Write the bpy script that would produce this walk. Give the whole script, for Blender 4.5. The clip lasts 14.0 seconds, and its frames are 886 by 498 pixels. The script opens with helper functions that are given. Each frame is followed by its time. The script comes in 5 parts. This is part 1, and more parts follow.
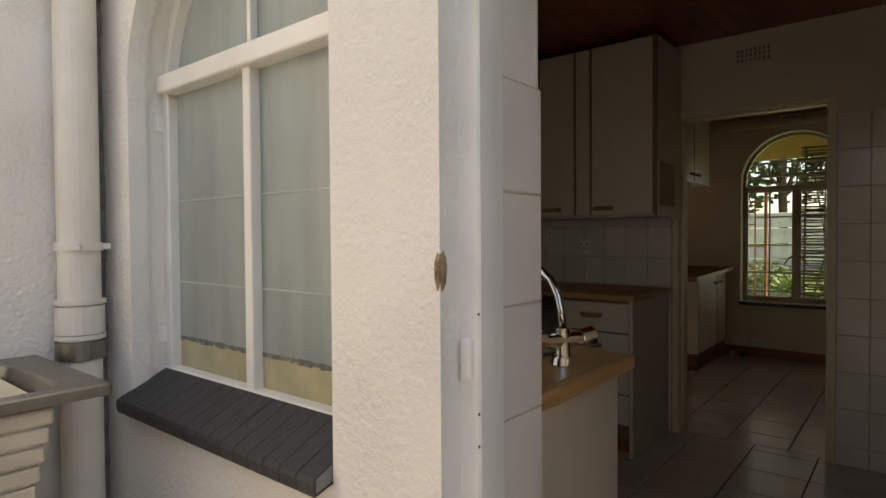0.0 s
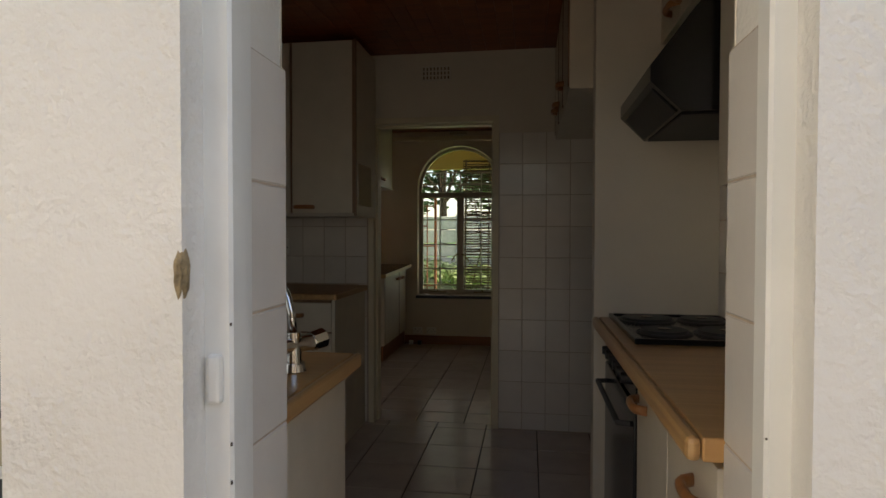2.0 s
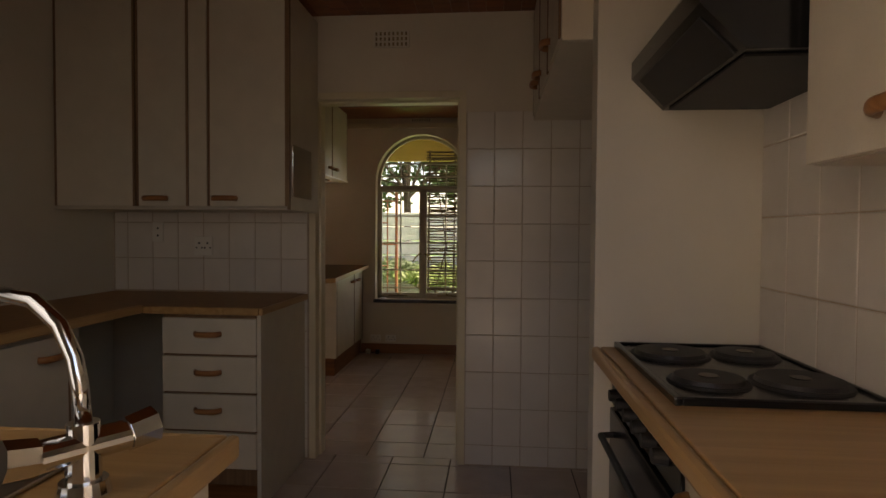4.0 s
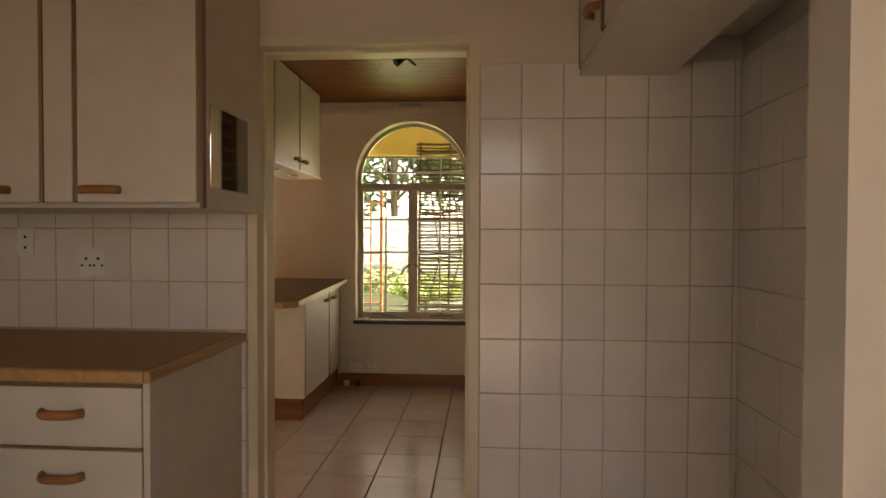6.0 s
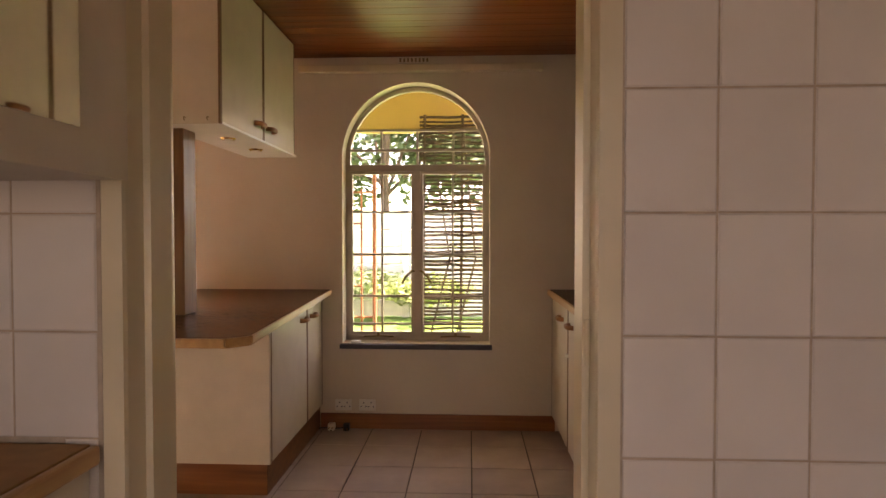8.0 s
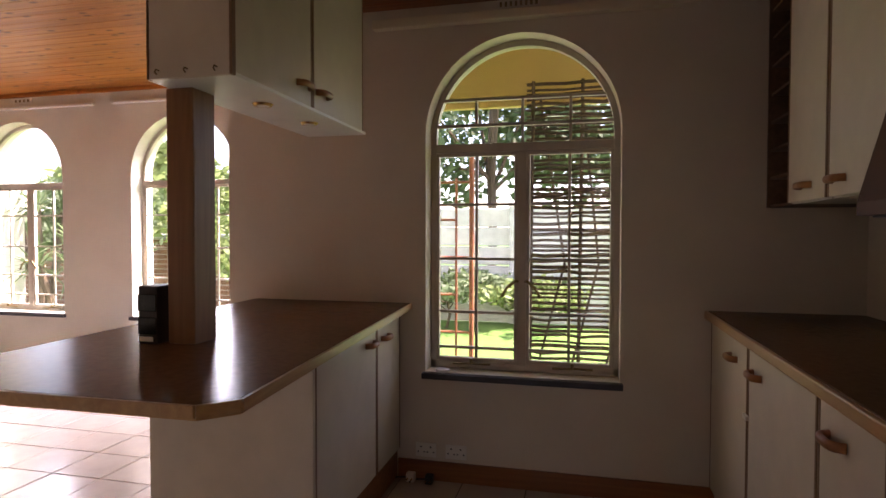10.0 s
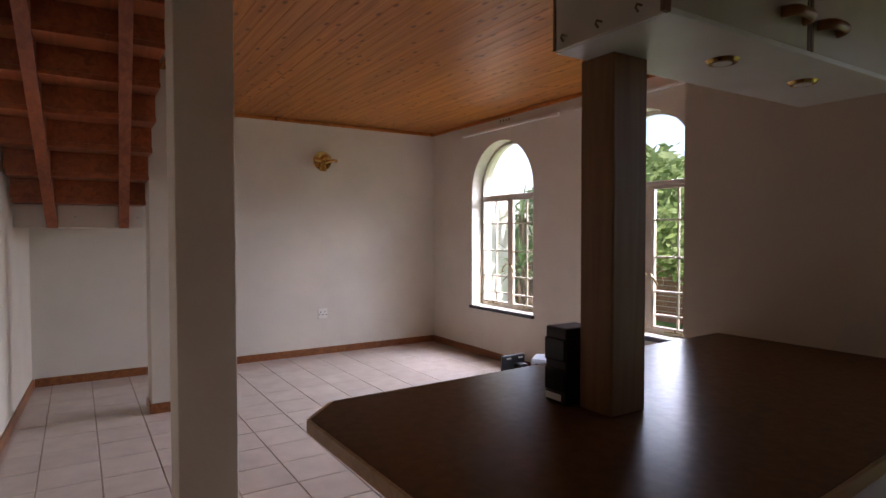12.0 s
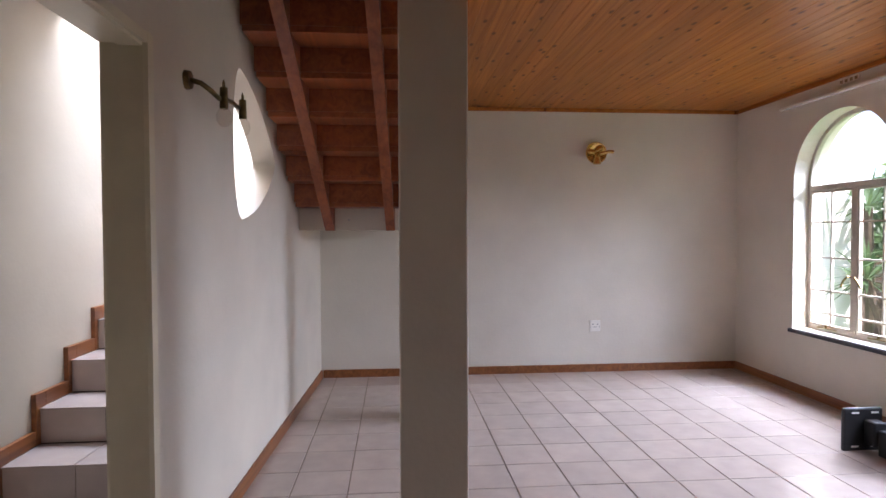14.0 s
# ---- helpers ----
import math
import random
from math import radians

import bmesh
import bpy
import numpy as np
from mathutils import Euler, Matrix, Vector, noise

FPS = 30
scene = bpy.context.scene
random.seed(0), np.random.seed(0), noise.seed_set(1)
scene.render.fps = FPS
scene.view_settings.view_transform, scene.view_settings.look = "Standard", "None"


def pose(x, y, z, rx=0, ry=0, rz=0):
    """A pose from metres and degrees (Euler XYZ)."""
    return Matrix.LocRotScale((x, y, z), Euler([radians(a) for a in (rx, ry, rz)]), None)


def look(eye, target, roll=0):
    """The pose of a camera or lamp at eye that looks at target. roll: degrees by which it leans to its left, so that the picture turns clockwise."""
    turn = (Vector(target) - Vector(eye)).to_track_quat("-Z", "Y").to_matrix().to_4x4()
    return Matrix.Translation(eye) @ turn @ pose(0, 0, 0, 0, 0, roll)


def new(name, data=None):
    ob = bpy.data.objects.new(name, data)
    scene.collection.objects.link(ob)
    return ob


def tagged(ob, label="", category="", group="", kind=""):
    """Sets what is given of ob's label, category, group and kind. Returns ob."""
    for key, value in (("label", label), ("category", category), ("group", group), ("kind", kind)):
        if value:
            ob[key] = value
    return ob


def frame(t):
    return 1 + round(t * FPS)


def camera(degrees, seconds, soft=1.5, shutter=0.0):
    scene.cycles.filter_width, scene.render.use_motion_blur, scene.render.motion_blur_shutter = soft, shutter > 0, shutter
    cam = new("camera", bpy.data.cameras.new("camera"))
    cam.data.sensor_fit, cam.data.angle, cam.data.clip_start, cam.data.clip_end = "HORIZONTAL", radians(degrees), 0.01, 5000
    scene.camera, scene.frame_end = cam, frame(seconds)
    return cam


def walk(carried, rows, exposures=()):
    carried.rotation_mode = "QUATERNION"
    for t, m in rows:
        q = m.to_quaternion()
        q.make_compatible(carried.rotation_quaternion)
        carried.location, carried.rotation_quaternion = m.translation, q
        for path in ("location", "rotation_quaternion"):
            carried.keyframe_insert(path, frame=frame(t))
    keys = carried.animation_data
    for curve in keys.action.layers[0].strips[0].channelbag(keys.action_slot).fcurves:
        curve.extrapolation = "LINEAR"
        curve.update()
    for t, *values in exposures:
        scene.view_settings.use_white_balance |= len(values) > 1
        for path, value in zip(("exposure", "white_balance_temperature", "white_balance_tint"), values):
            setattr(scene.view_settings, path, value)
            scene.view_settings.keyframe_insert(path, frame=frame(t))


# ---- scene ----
cam = camera(74.6, 14.0)
PATH = [
    (0, (0.191, 0.206, 1.256), (-1.074, 1.755, 1.214), -0.4),
    (0.5, (0.134, 0.159, 1.263), (-0.833, 1.909, 1.212), 0.1),
    (1, (0.089, 0.127, 1.255), (-0.608, 2.001, 1.209), 0.1),
    (1.5, (0.058, 0.136, 1.252), (-0.413, 2.079, 1.205), 0.1),
    (2, (0.045, 0.235, 1.251), (-0.249, 2.213, 1.205), 0.1),
    (2.5, (0.031, 0.408, 1.254), (-0.185, 2.396, 1.207), 0.1),
    (3, (0.018, 0.574, 1.244), (-0.181, 2.564, 1.194), -0.0),
    (5.3, (-0.05, 1.437, 1.291), (-0.194, 3.431, 1.231), 0.5),
    (5.5, (-0.07, 1.569, 1.278), (-0.213, 3.563, 1.233), 0.2),
    (6, (-0.139, 1.867, 1.281), (-0.274, 3.862, 1.241), 0.2),
    (6.5, (-0.218, 2.194, 1.272), (-0.339, 4.19, 1.237), 0.1),
    (7, (-0.314, 2.491, 1.269), (-0.409, 4.488, 1.229), 0.1),
    (7.2, (-0.349, 2.613, 1.263), (-0.434, 4.611, 1.224), 0.0),
    (9.3, (-0.421, 3.631, 1.295), (-0.622, 5.62, 1.231), 0.4),
    (9.5, (-0.429, 3.726, 1.295), (-0.674, 5.71, 1.23), 0.4),
    (10, (-0.444, 3.933, 1.283), (-0.911, 5.877, 1.229), 0.1),
    (10.5, (-0.482, 4.104, 1.296), (-1.339, 5.91, 1.239), -0.2),
    (11, (-0.547, 4.246, 1.301), (-1.739, 5.851, 1.245), -0.2),
    (11.5, (-0.652, 4.419, 1.33), (-2.127, 5.77, 1.275), -0.2),
    (12, (-0.756, 4.545, 1.343), (-2.447, 5.611, 1.288), -0.1),
    (12.5, (-0.876, 4.674, 1.359), (-2.719, 5.448, 1.303), -0.2),
    (13, (-1.025, 4.784, 1.354), (-2.969, 5.249, 1.302), -0.3),
    (13.5, (-1.222, 4.843, 1.359), (-3.202, 5.125, 1.306), -0.3),
    (14, (-1.384, 4.895, 1.36), (-3.376, 5.061, 1.307), -0.2),
]
EXPO = [(0.0, 1.02, 8200, 12), (1.5, 1.04, 7700, 9), (2.2, 1.04, 7600, 10), (3.0, 1.12, 8200, 20), (5.4, 2.87, 9500, 22), (7.2, 3.45, 10000, 31), (9.4, 3.2, 7300, 37), (10.0, 2.4, 7100, 34), (10.5, 1.8, 6300, 25), (11.0, 1.4, 6400, 26), (11.5, 1.3, 6300, 26), (12.0, 1.4, 6300, 27), (12.5, 1.8, 6300, 28), (13.0, 1.95, 6050, 27), (14.0, 1.85, 5850, 24)]
walk(cam, [(t, look(eye, target, roll)) for t, eye, target, roll in PATH], EXPO)

# ---- world, sun, window light ----
world = bpy.data.worlds.new("sky")
scene.world = world
world.use_nodes = True
wn = world.node_tree
sky = wn.nodes.new("ShaderNodeTexSky")
sky.sky_type, sky.sun_disc = "NISHITA", False
sky.sun_elevation, sky.sun_rotation = radians(61), radians(72)
wn.nodes["Background"].inputs[1].default_value = 0.15
wn.links.new(sky.outputs[0], wn.nodes["Background"].inputs[0])
sun = new("sun", bpy.data.lights.new("sun", "SUN"))
sun.data.energy, sun.data.angle, sun.data.color = 5.0, radians(0.6), (1, 0.95, 0.88)
sun.matrix_world = look((0, 0, 0), (-0.45, -0.15, -0.88))


def window_light(name, centre, target, w, h, watts, colour=(1, 0.98, 0.95), spread=180):
    """An added area lamp standing in for sky light."""
    lamp = new(name, bpy.data.lights.new(name, "AREA"))
    lamp.data.shape, lamp.data.size, lamp.data.size_y = "RECTANGLE", w, h
    lamp.data.energy, lamp.data.color = watts, colour
    lamp.data.spread = radians(spread)
    lamp.matrix_world = look(centre, target)
    return lamp


window_light("window_light_kitchen", (-0.75, 7.12, 1.35), (-0.75, 6, 1.3), 0.9, 1.5, 0.37, (1, 0.96, 0.9))
window_light("window_light_dining_east", (-3.82, 9.05, 1.75), (-3.82, 8.2, 0.45), 0.95, 1.0, 33, (0.8, 0.9, 1), 122)
window_light("window_light_dining_west", (-5.58, 9.05, 1.75), (-5.58, 8.2, 0.45), 0.95, 1.0, 36, (0.8, 0.9, 1), 122)
# Added fill inside the room; the yard window's panes pass no light.
window_light("fill_light_yard_window", (-1.06, 1.27, 1.3), (-1.06, 2.4, 0.8), 0.8, 0.7, 0.45, (0.86, 0.93, 1), 140)
# Added lamp under the closed slab; no window is modelled above the stair.
window_light("overhead_light_stair", (-5.4, 3.62, 4.36), (-5.4, 3.6, 2.4), 2.4, 0.75, 78, (0.72, 0.85, 1))


# ---- materials ----
def material(name, colour, rough=0.6, scale=8.0, vary=0.08, bump=0.0, bump_scale=60.0, metal=0.0, stain=0.0, stain_colour=None, island=False, per_object=0.0, spec=0.5, patchy=False, stretch=None):
    m = bpy.data.materials.new(name)
    m.use_nodes = True
    nt = m.node_tree
    b = nt.nodes["Principled BSDF"]
    b.inputs["Roughness"].default_value, b.inputs["Metallic"].default_value = rough, metal
    b.inputs["Specular IOR Level"].default_value = spec
    co = nt.nodes.new("ShaderNodeTexCoord")
    geo = nt.nodes.new("ShaderNodeNewGeometry")
    n1 = nt.nodes.new("ShaderNodeTexNoise")
    n1.inputs["Scale"].default_value, n1.inputs["Detail"].default_value = scale, 6
    if stretch:
        mp = nt.nodes.new("ShaderNodeMapping")
        mp.inputs["Scale"].default_value = stretch
        nt.links.new(geo.outputs["Position"], mp.inputs[0]), nt.links.new(mp.outputs[0], n1.inputs["Vector"])
    else:
        nt.links.new(geo.outputs["Position"], n1.inputs["Vector"])
    ramp = nt.nodes.new("ShaderNodeMapRange")
    ramp.inputs[1].default_value, ramp.inputs[2].default_value = 0.3, 0.7
    ramp.inputs[3].default_value, ramp.inputs[4].default_value = 1 - vary, 1 + vary
    nt.links.new(n1.outputs["Fac"], ramp.inputs[0])
    val = ramp.outputs[0]
    if per_object or island:
        src = nt.nodes.new("ShaderNodeObjectInfo").outputs["Random"] if per_object else geo.outputs["Random Per Island"]
        mr = nt.nodes.new("ShaderNodeMapRange")
        k = per_object or 0.15
        mr.inputs[3].default_value, mr.inputs[4].default_value = 1 - k, 1 + k
        nt.links.new(src, mr.inputs[0])
        mul = nt.nodes.new("ShaderNodeMath")
        mul.operation = "MULTIPLY"
        nt.links.new(val, mul.inputs[0]), nt.links.new(mr.outputs[0], mul.inputs[1])
        val = mul.outputs[0]
    vm = nt.nodes.new("ShaderNodeVectorMath")
    vm.operation = "SCALE"
    vm.inputs[0].default_value = colour
    nt.links.new(val, vm.inputs["Scale"])
    out = vm.outputs[0]
    if stain:
        n2 = nt.nodes.new("ShaderNodeTexNoise")
        n2.inputs["Scale"].default_value, n2.inputs["Detail"].default_value = 1.7, 8
        nt.links.new(geo.outputs["Position"], n2.inputs["Vector"])
        mr = nt.nodes.new("ShaderNodeMapRange")
        mr.inputs[1].default_value, mr.inputs[2].default_value = 0.52, 0.75
        mr.inputs[3].default_value, mr.inputs[4].default_value = 0, stain
        nt.links.new(n2.outputs["Fac"], mr.inputs[0])
        mix = nt.nodes.new("ShaderNodeMix")
        mix.data_type = "RGBA"
        nt.links.new(mr.outputs[0], mix.inputs["Factor"])
        nt.links.new(out, mix.inputs["A"])
        mix.inputs["B"].default_value = (*(stain_colour or [c * 0.6 for c in colour]), 1)
        out = mix.outputs["Result"]
    nt.links.new(out, b.inputs["Base Color"])
    if bump:
        n3 = nt.nodes.new("ShaderNodeTexNoise")
        n3.inputs["Scale"].default_value, n3.inputs["Detail"].default_value = bump_scale, 4
        nt.links.new(geo.outputs["Position"], n3.inputs["Vector"])
        bm_ = nt.nodes.new("ShaderNodeBump")
        bm_.inputs["Strength"].default_value, bm_.inputs["Distance"].default_value = bump, 0.02 if patchy else 0.01
        nt.links.new(n3.outputs["Fac"], bm_.inputs["Height"])
        if patchy:
            n4 = nt.nodes.new("ShaderNodeTexNoise")
            n4.inputs["Scale"].default_value, n4.inputs["Detail"].default_value = 3.5, 3
            nt.links.new(geo.outputs["Position"], n4.inputs["Vector"])
            pr = nt.nodes.new("ShaderNodeMapRange")
            pr.inputs[1].default_value, pr.inputs[2].default_value, pr.inputs[3].default_value, pr.inputs[4].default_value = 0.36, 0.6, 0.15, bump
            nt.links.new(n4.outputs["Fac"], pr.inputs[0]), nt.links.new(pr.outputs[0], bm_.inputs["Strength"])
        nt.links.new(bm_.outputs[0], b.inputs["Normal"])
    return m


def wood(name, dark, light, axis, rough=0.4, grain=1.0, island=0.0, knots=False, spec=0.5):
    """Wood with its grain along one axis of the world."""
    m = bpy.data.materials.new(name)
    m.use_nodes = True
    nt = m.node_tree
    b = nt.nodes["Principled BSDF"]
    b.inputs["Roughness"].default_value, b.inputs["Specular IOR Level"].default_value = rough, spec
    geo = nt.nodes.new("ShaderNodeNewGeometry")
    mp = nt.nodes.new("ShaderNodeMapping")
    s = [26 * grain] * 3
    s["xyz".index(axis)] = 1.1 * grain
    mp.inputs["Scale"].default_value = s
    shift = nt.nodes.new("ShaderNodeVectorMath")
    shift.operation = "SCALE"
    comb = nt.nodes.new("ShaderNodeCombineXYZ")
    for i in range(3):
        nt.links.new(geo.outputs["Random Per Island"], comb.inputs[i])
    nt.links.new(comb.outputs[0], shift.inputs[0])
    shift.inputs["Scale"].default_value = 17.0
    add = nt.nodes.new("ShaderNodeVectorMath")
    nt.links.new(geo.outputs["Position"], add.inputs[0]), nt.links.new(shift.outputs[0], add.inputs[1])
    nt.links.new(add.outputs[0], mp.inputs[0])
    n1 = nt.nodes.new("ShaderNodeTexNoise")
    n1.inputs["Scale"].default_value, n1.inputs["Detail"].default_value, n1.inputs["Distortion"].default_value = 1.0, 6, 1.2
    nt.links.new(mp.outputs[0], n1.inputs["Vector"])
    cr = nt.nodes.new("ShaderNodeValToRGB")
    cr.color_ramp.elements[0].position, cr.color_ramp.elements[1].position = 0.32, 0.68
    cr.color_ramp.elements[0].color, cr.color_ramp.elements[1].color = (*dark, 1), (*light, 1)
    nt.links.new(n1.outputs["Fac"], cr.inputs[0])
    out = cr.outputs[0]
    if island:
        mr = nt.nodes.new("ShaderNodeMapRange")
        mr.inputs[3].default_value, mr.inputs[4].default_value = 1 - island, 1 + island
        nt.links.new(geo.outputs["Random Per Island"], mr.inputs[0])
        vm = nt.nodes.new("ShaderNodeVectorMath")
        vm.operation = "SCALE"
        nt.links.new(out, vm.inputs[0]), nt.links.new(mr.outputs[0], vm.inputs["Scale"])
        out = vm.outputs[0]
    if knots:
        vo = nt.nodes.new("ShaderNodeTexVoronoi")
        vo.voronoi_dimensions = "2D"
        vo.inputs["Scale"].default_value = 1.0
        mk = nt.nodes.new("ShaderNodeMapping")
        ks = [7.0] * 3
        ks["xyz".index(axis)] = 3.2
        mk.inputs["Scale"].default_value = ks
        nt.links.new(add.outputs[0], mk.inputs[0]), nt.links.new(mk.outputs[0], vo.inputs["Vector"])
        kr = nt.nodes.new("ShaderNodeMapRange")
        kr.inputs[1].default_value, kr.inputs[2].default_value = 0.045, 0.12
        kr.inputs[3].default_value, kr.inputs[4].default_value = 0.9, 0.0
        nt.links.new(vo.outputs["Distance"], kr.inputs[0])
        mix = nt.nodes.new("ShaderNodeMix")
        mix.data_type = "RGBA"
        nt.links.new(kr.outputs[0], mix.inputs["Factor"]), nt.links.new(out, mix.inputs["A"])
        mix.inputs["B"].default_value = (dark[0] * 0.35, dark[1] * 0.3, dark[2] * 0.3, 1)
        out = mix.outputs["Result"]
    nt.links.new(out, b.inputs["Base Color"])
    bp = nt.nodes.new("ShaderNodeBump")
    bp.inputs["Strength"].default_value, bp.inputs["Distance"].default_value = 0.12, 0.004
    nt.links.new(n1.outputs["Fac"], bp.inputs["Height"]), nt.links.new(bp.outputs[0], b.inputs["Normal"])
    return m


def glass(name, tint=(1, 1, 1), rough=0.0):
    m = bpy.data.materials.new(name)
    m.use_nodes = True
    nt = m.node_tree
    nt.nodes.remove(nt.nodes["Principled BSDF"])
    out = nt.nodes["Material Output"]
    tr, gl, mix = nt.nodes.new("ShaderNodeBsdfTransparent"), nt.nodes.new("ShaderNodeBsdfGlossy"), nt.nodes.new("ShaderNodeMixShader")
    fr = nt.nodes.new("ShaderNodeLayerWeight")
    pw5 = nt.nodes.new("ShaderNodeMath")
    pw5.operation = "POWER"
    pw5.inputs[1].default_value = 4.0
    rng = nt.nodes.new("ShaderNodeMapRange")
    rng.inputs[3].default_value, rng.inputs[4].default_value = 0.03, 0.7
    nt.links.new(fr.outputs["Facing"], pw5.inputs[0]), nt.links.new(pw5.outputs[0], rng.inputs[0])
    tr.inputs[0].default_value = (*tint, 1)
    gl.inputs["Roughness"].default_value = rough
    nt.links.new(rng.outputs[0], mix.inputs[0]), nt.links.new(tr.outputs[0], mix.inputs[1]), nt.links.new(gl.outputs[0], mix.inputs[2])
    nt.links.new(mix.outputs[0], out.inputs[0])
    return m


PLASTER_OUT = material("plaster_outside", (0.78, 0.745, 0.68), 0.85, 3, 0.05, 0.45, 80, stain=0.3, stain_colour=(0.62, 0.57, 0.48), patchy=True)
PLASTER = material("plaster_inside", (0.69, 0.635, 0.535), 0.8, 2.5, 0.04, 0.12, 40, stain=0.12)
PLASTER_WARM = material("warm_cream_plaster", (0.69, 0.61, 0.49), 0.75, 2.5, 0.05, 0.14, 40, stain=0.15)
PAINT_CREAM = material("cream_gloss_paint", (0.72, 0.635, 0.45), 0.35, 6, 0.05, 0.08, 30, stain=0.2)
# Cream darkened towards tan: the frames' backlit shade is in the colour.
FRAME_PAINT = material("backlit_cream_steel", (0.5, 0.43, 0.34), 0.4, 8, 0.08, 0.08, 40, stain=0.3)
PAINT_WHITE = material("white_gloss_paint", (0.8, 0.78, 0.72), 0.35, 6, 0.05, 0.1, 40, stain=0.25, stain_colour=(0.5, 0.44, 0.33))
TILE_WALL = material("glazed_wall_tile", (0.77, 0.715, 0.645), 0.16, 5, 0.05, 0.04, 25, per_object=0.035)
GROUT = material("grout", (0.5, 0.4, 0.3), 0.9, 30, 0.15)
TILE_FLOOR = material("ceramic_floor_tile", (0.52, 0.425, 0.365), 0.2, 7, 0.07, 0.05, 30, per_object=0.04, stain=0.2, stain_colour=(0.5, 0.4, 0.33))
GROUT_PALE = material("pale_floor_grout", (0.24, 0.18, 0.135), 0.9, 30, 0.2)
GROUT_FLOOR = material("floor_grout", (0.07, 0.055, 0.045), 0.9, 30, 0.2)
MELAMINE = material("cream_melamine", (0.65, 0.58, 0.465), 0.42, 10, 0.04, 0.06, 120, stain=0.12)
CARCASS = material("white_board", (0.58, 0.52, 0.43), 0.5, 8, 0.04)
EDGING = wood("cabinet_edging", (0.17, 0.09, 0.045), (0.29, 0.17, 0.09), "z", 0.45)
HANDLE = wood("handle_wood", (0.29, 0.11, 0.038), (0.42, 0.18, 0.062), "x", 0.35)
WORKTOP = material("brown_laminate", (0.18, 0.093, 0.047), 0.24, 40, 0.12, 0.02, 200, stain=0.1, spec=0.05)
WORKTOP_EDGE = wood("worktop_edge", (0.42, 0.23, 0.09), (0.55, 0.33, 0.14), "y", 0.35)
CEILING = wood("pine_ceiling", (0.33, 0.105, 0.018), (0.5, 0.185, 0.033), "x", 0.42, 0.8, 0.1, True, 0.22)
# Darker, redder board tone for the scullery, kitchen and stair foot.
CEILING_DARK = wood("dark_board_ceiling", (0.17, 0.04, 0.011), (0.3, 0.082, 0.02), "x", 0.3, 0.6, 0.07, False, 0.3)
TIMBER = wood("stair_timber", (0.19, 0.046, 0.016), (0.35, 0.1, 0.03), "x", 0.36, 0.7, 0.2)
SKIRT = wood("skirting_wood", (0.18, 0.062, 0.02), (0.32, 0.118, 0.036), "x", 0.35, 0.8)
BLACK = material("black_enamel", (0.012, 0.012, 0.013), 0.18, 10, 0.1)
BLACK_MATT = material("black_matt", (0.016, 0.015, 0.015), 0.5, 10, 0.1)
CHROME = material("chrome", (0.8, 0.8, 0.8), 0.08, 5, 0.02, metal=1)
STEEL = material("stainless_steel", (0.55, 0.54, 0.52), 0.3, 12, 0.06, metal=1)
BRASS = material("brass", (0.62, 0.42, 0.13), 0.22, 10, 0.12, metal=1)
BRASS_OLD = material("aged_brass", (0.22, 0.16, 0.07), 0.35, 30, 0.25, metal=1)
PLASTIC = material("white_plastic", (0.78, 0.75, 0.68), 0.35, 10, 0.02)
DARK = material("dark_slot", (0.02, 0.018, 0.016), 0.8)
SLATE = material("black_painted_brick", (0.035, 0.033, 0.034), 0.55, 20, 0.25, 0.3, 80, island=True, stain=0.25, stain_colour=(0.1, 0.095, 0.09))
SILL = material("dark_slate_sill", (0.05, 0.045, 0.05), 0.25, 15, 0.15)
PIPE = material("painted_pipe", (0.72, 0.68, 0.6), 0.45, 7, 0.06, 0.1, 30, stain=0.45, stain_colour=(0.33, 0.28, 0.2))
PIPE_DIRTY = material("grimy_cream_paint", (0.6, 0.54, 0.43), 0.55, 9, 0.12, 0.2, 40, stain=0.7, stain_colour=(0.3, 0.24, 0.15))
STEEL_DULL = material("dull_stainless_steel", (0.28, 0.265, 0.24), 0.42, 30, 0.1, metal=1, stain=0.3)
GLASS = glass("clear_glass")
BULB = glass("bulb_glass", (0.95, 0.93, 0.9), 0.05)
FROST = material("dirty_painted_glass", (0.31, 0.345, 0.32), 0.14, 1.0, 0.2, 0.0, stain=0.45, stain_colour=(0.4, 0.43, 0.4), stretch=(9, 9, 1.1))
FROST_LOW = material("old_putty_band", (0.40, 0.36, 0.22), 0.5, 9, 0.2, stain=0.4, stain_colour=(0.3, 0.27, 0.17))
MIRROR = material("mirror", (0.75, 0.76, 0.74), 0.03, 3, 0.02, metal=1)
WINE = wood("wine_rack_wood", (0.13, 0.07, 0.035), (0.2, 0.11, 0.06), "y", 0.5)
HOOD_BROWN = material("brown_hood_enamel", (0.085, 0.036, 0.017), 0.5, 10, 0.08, spec=0.12)
HOLE = material("broken_brick", (0.3, 0.22, 0.12), 0.95, 60, 0.4, 1.0, 90)
LAWN = material("lawn", (0.085, 0.19, 0.03), 0.9, 14, 0.35, 0.8, 120, stain=0.4, stain_colour=(0.16, 0.22, 0.05))
PRECAST = material("precast_concrete", (0.58, 0.56, 0.52), 0.9, 6, 0.12, 0.4, 50, stain=0.3)
# Tone picked for the light that the unseen yard walls bounce.
YARD_BEIGE = material("beige_bounce_wall", (0.3, 0.245, 0.19), 0.9, 4, 0.1, 0.3, 60, stain=0.3)
PAVING = material("yard_paving", (0.2, 0.19, 0.175), 0.9, 5, 0.15, 0.3, 60, stain=0.4)
LEAF = material("leaves", (0.08, 0.13, 0.05), 0.6, 9, 0.3, island=True)
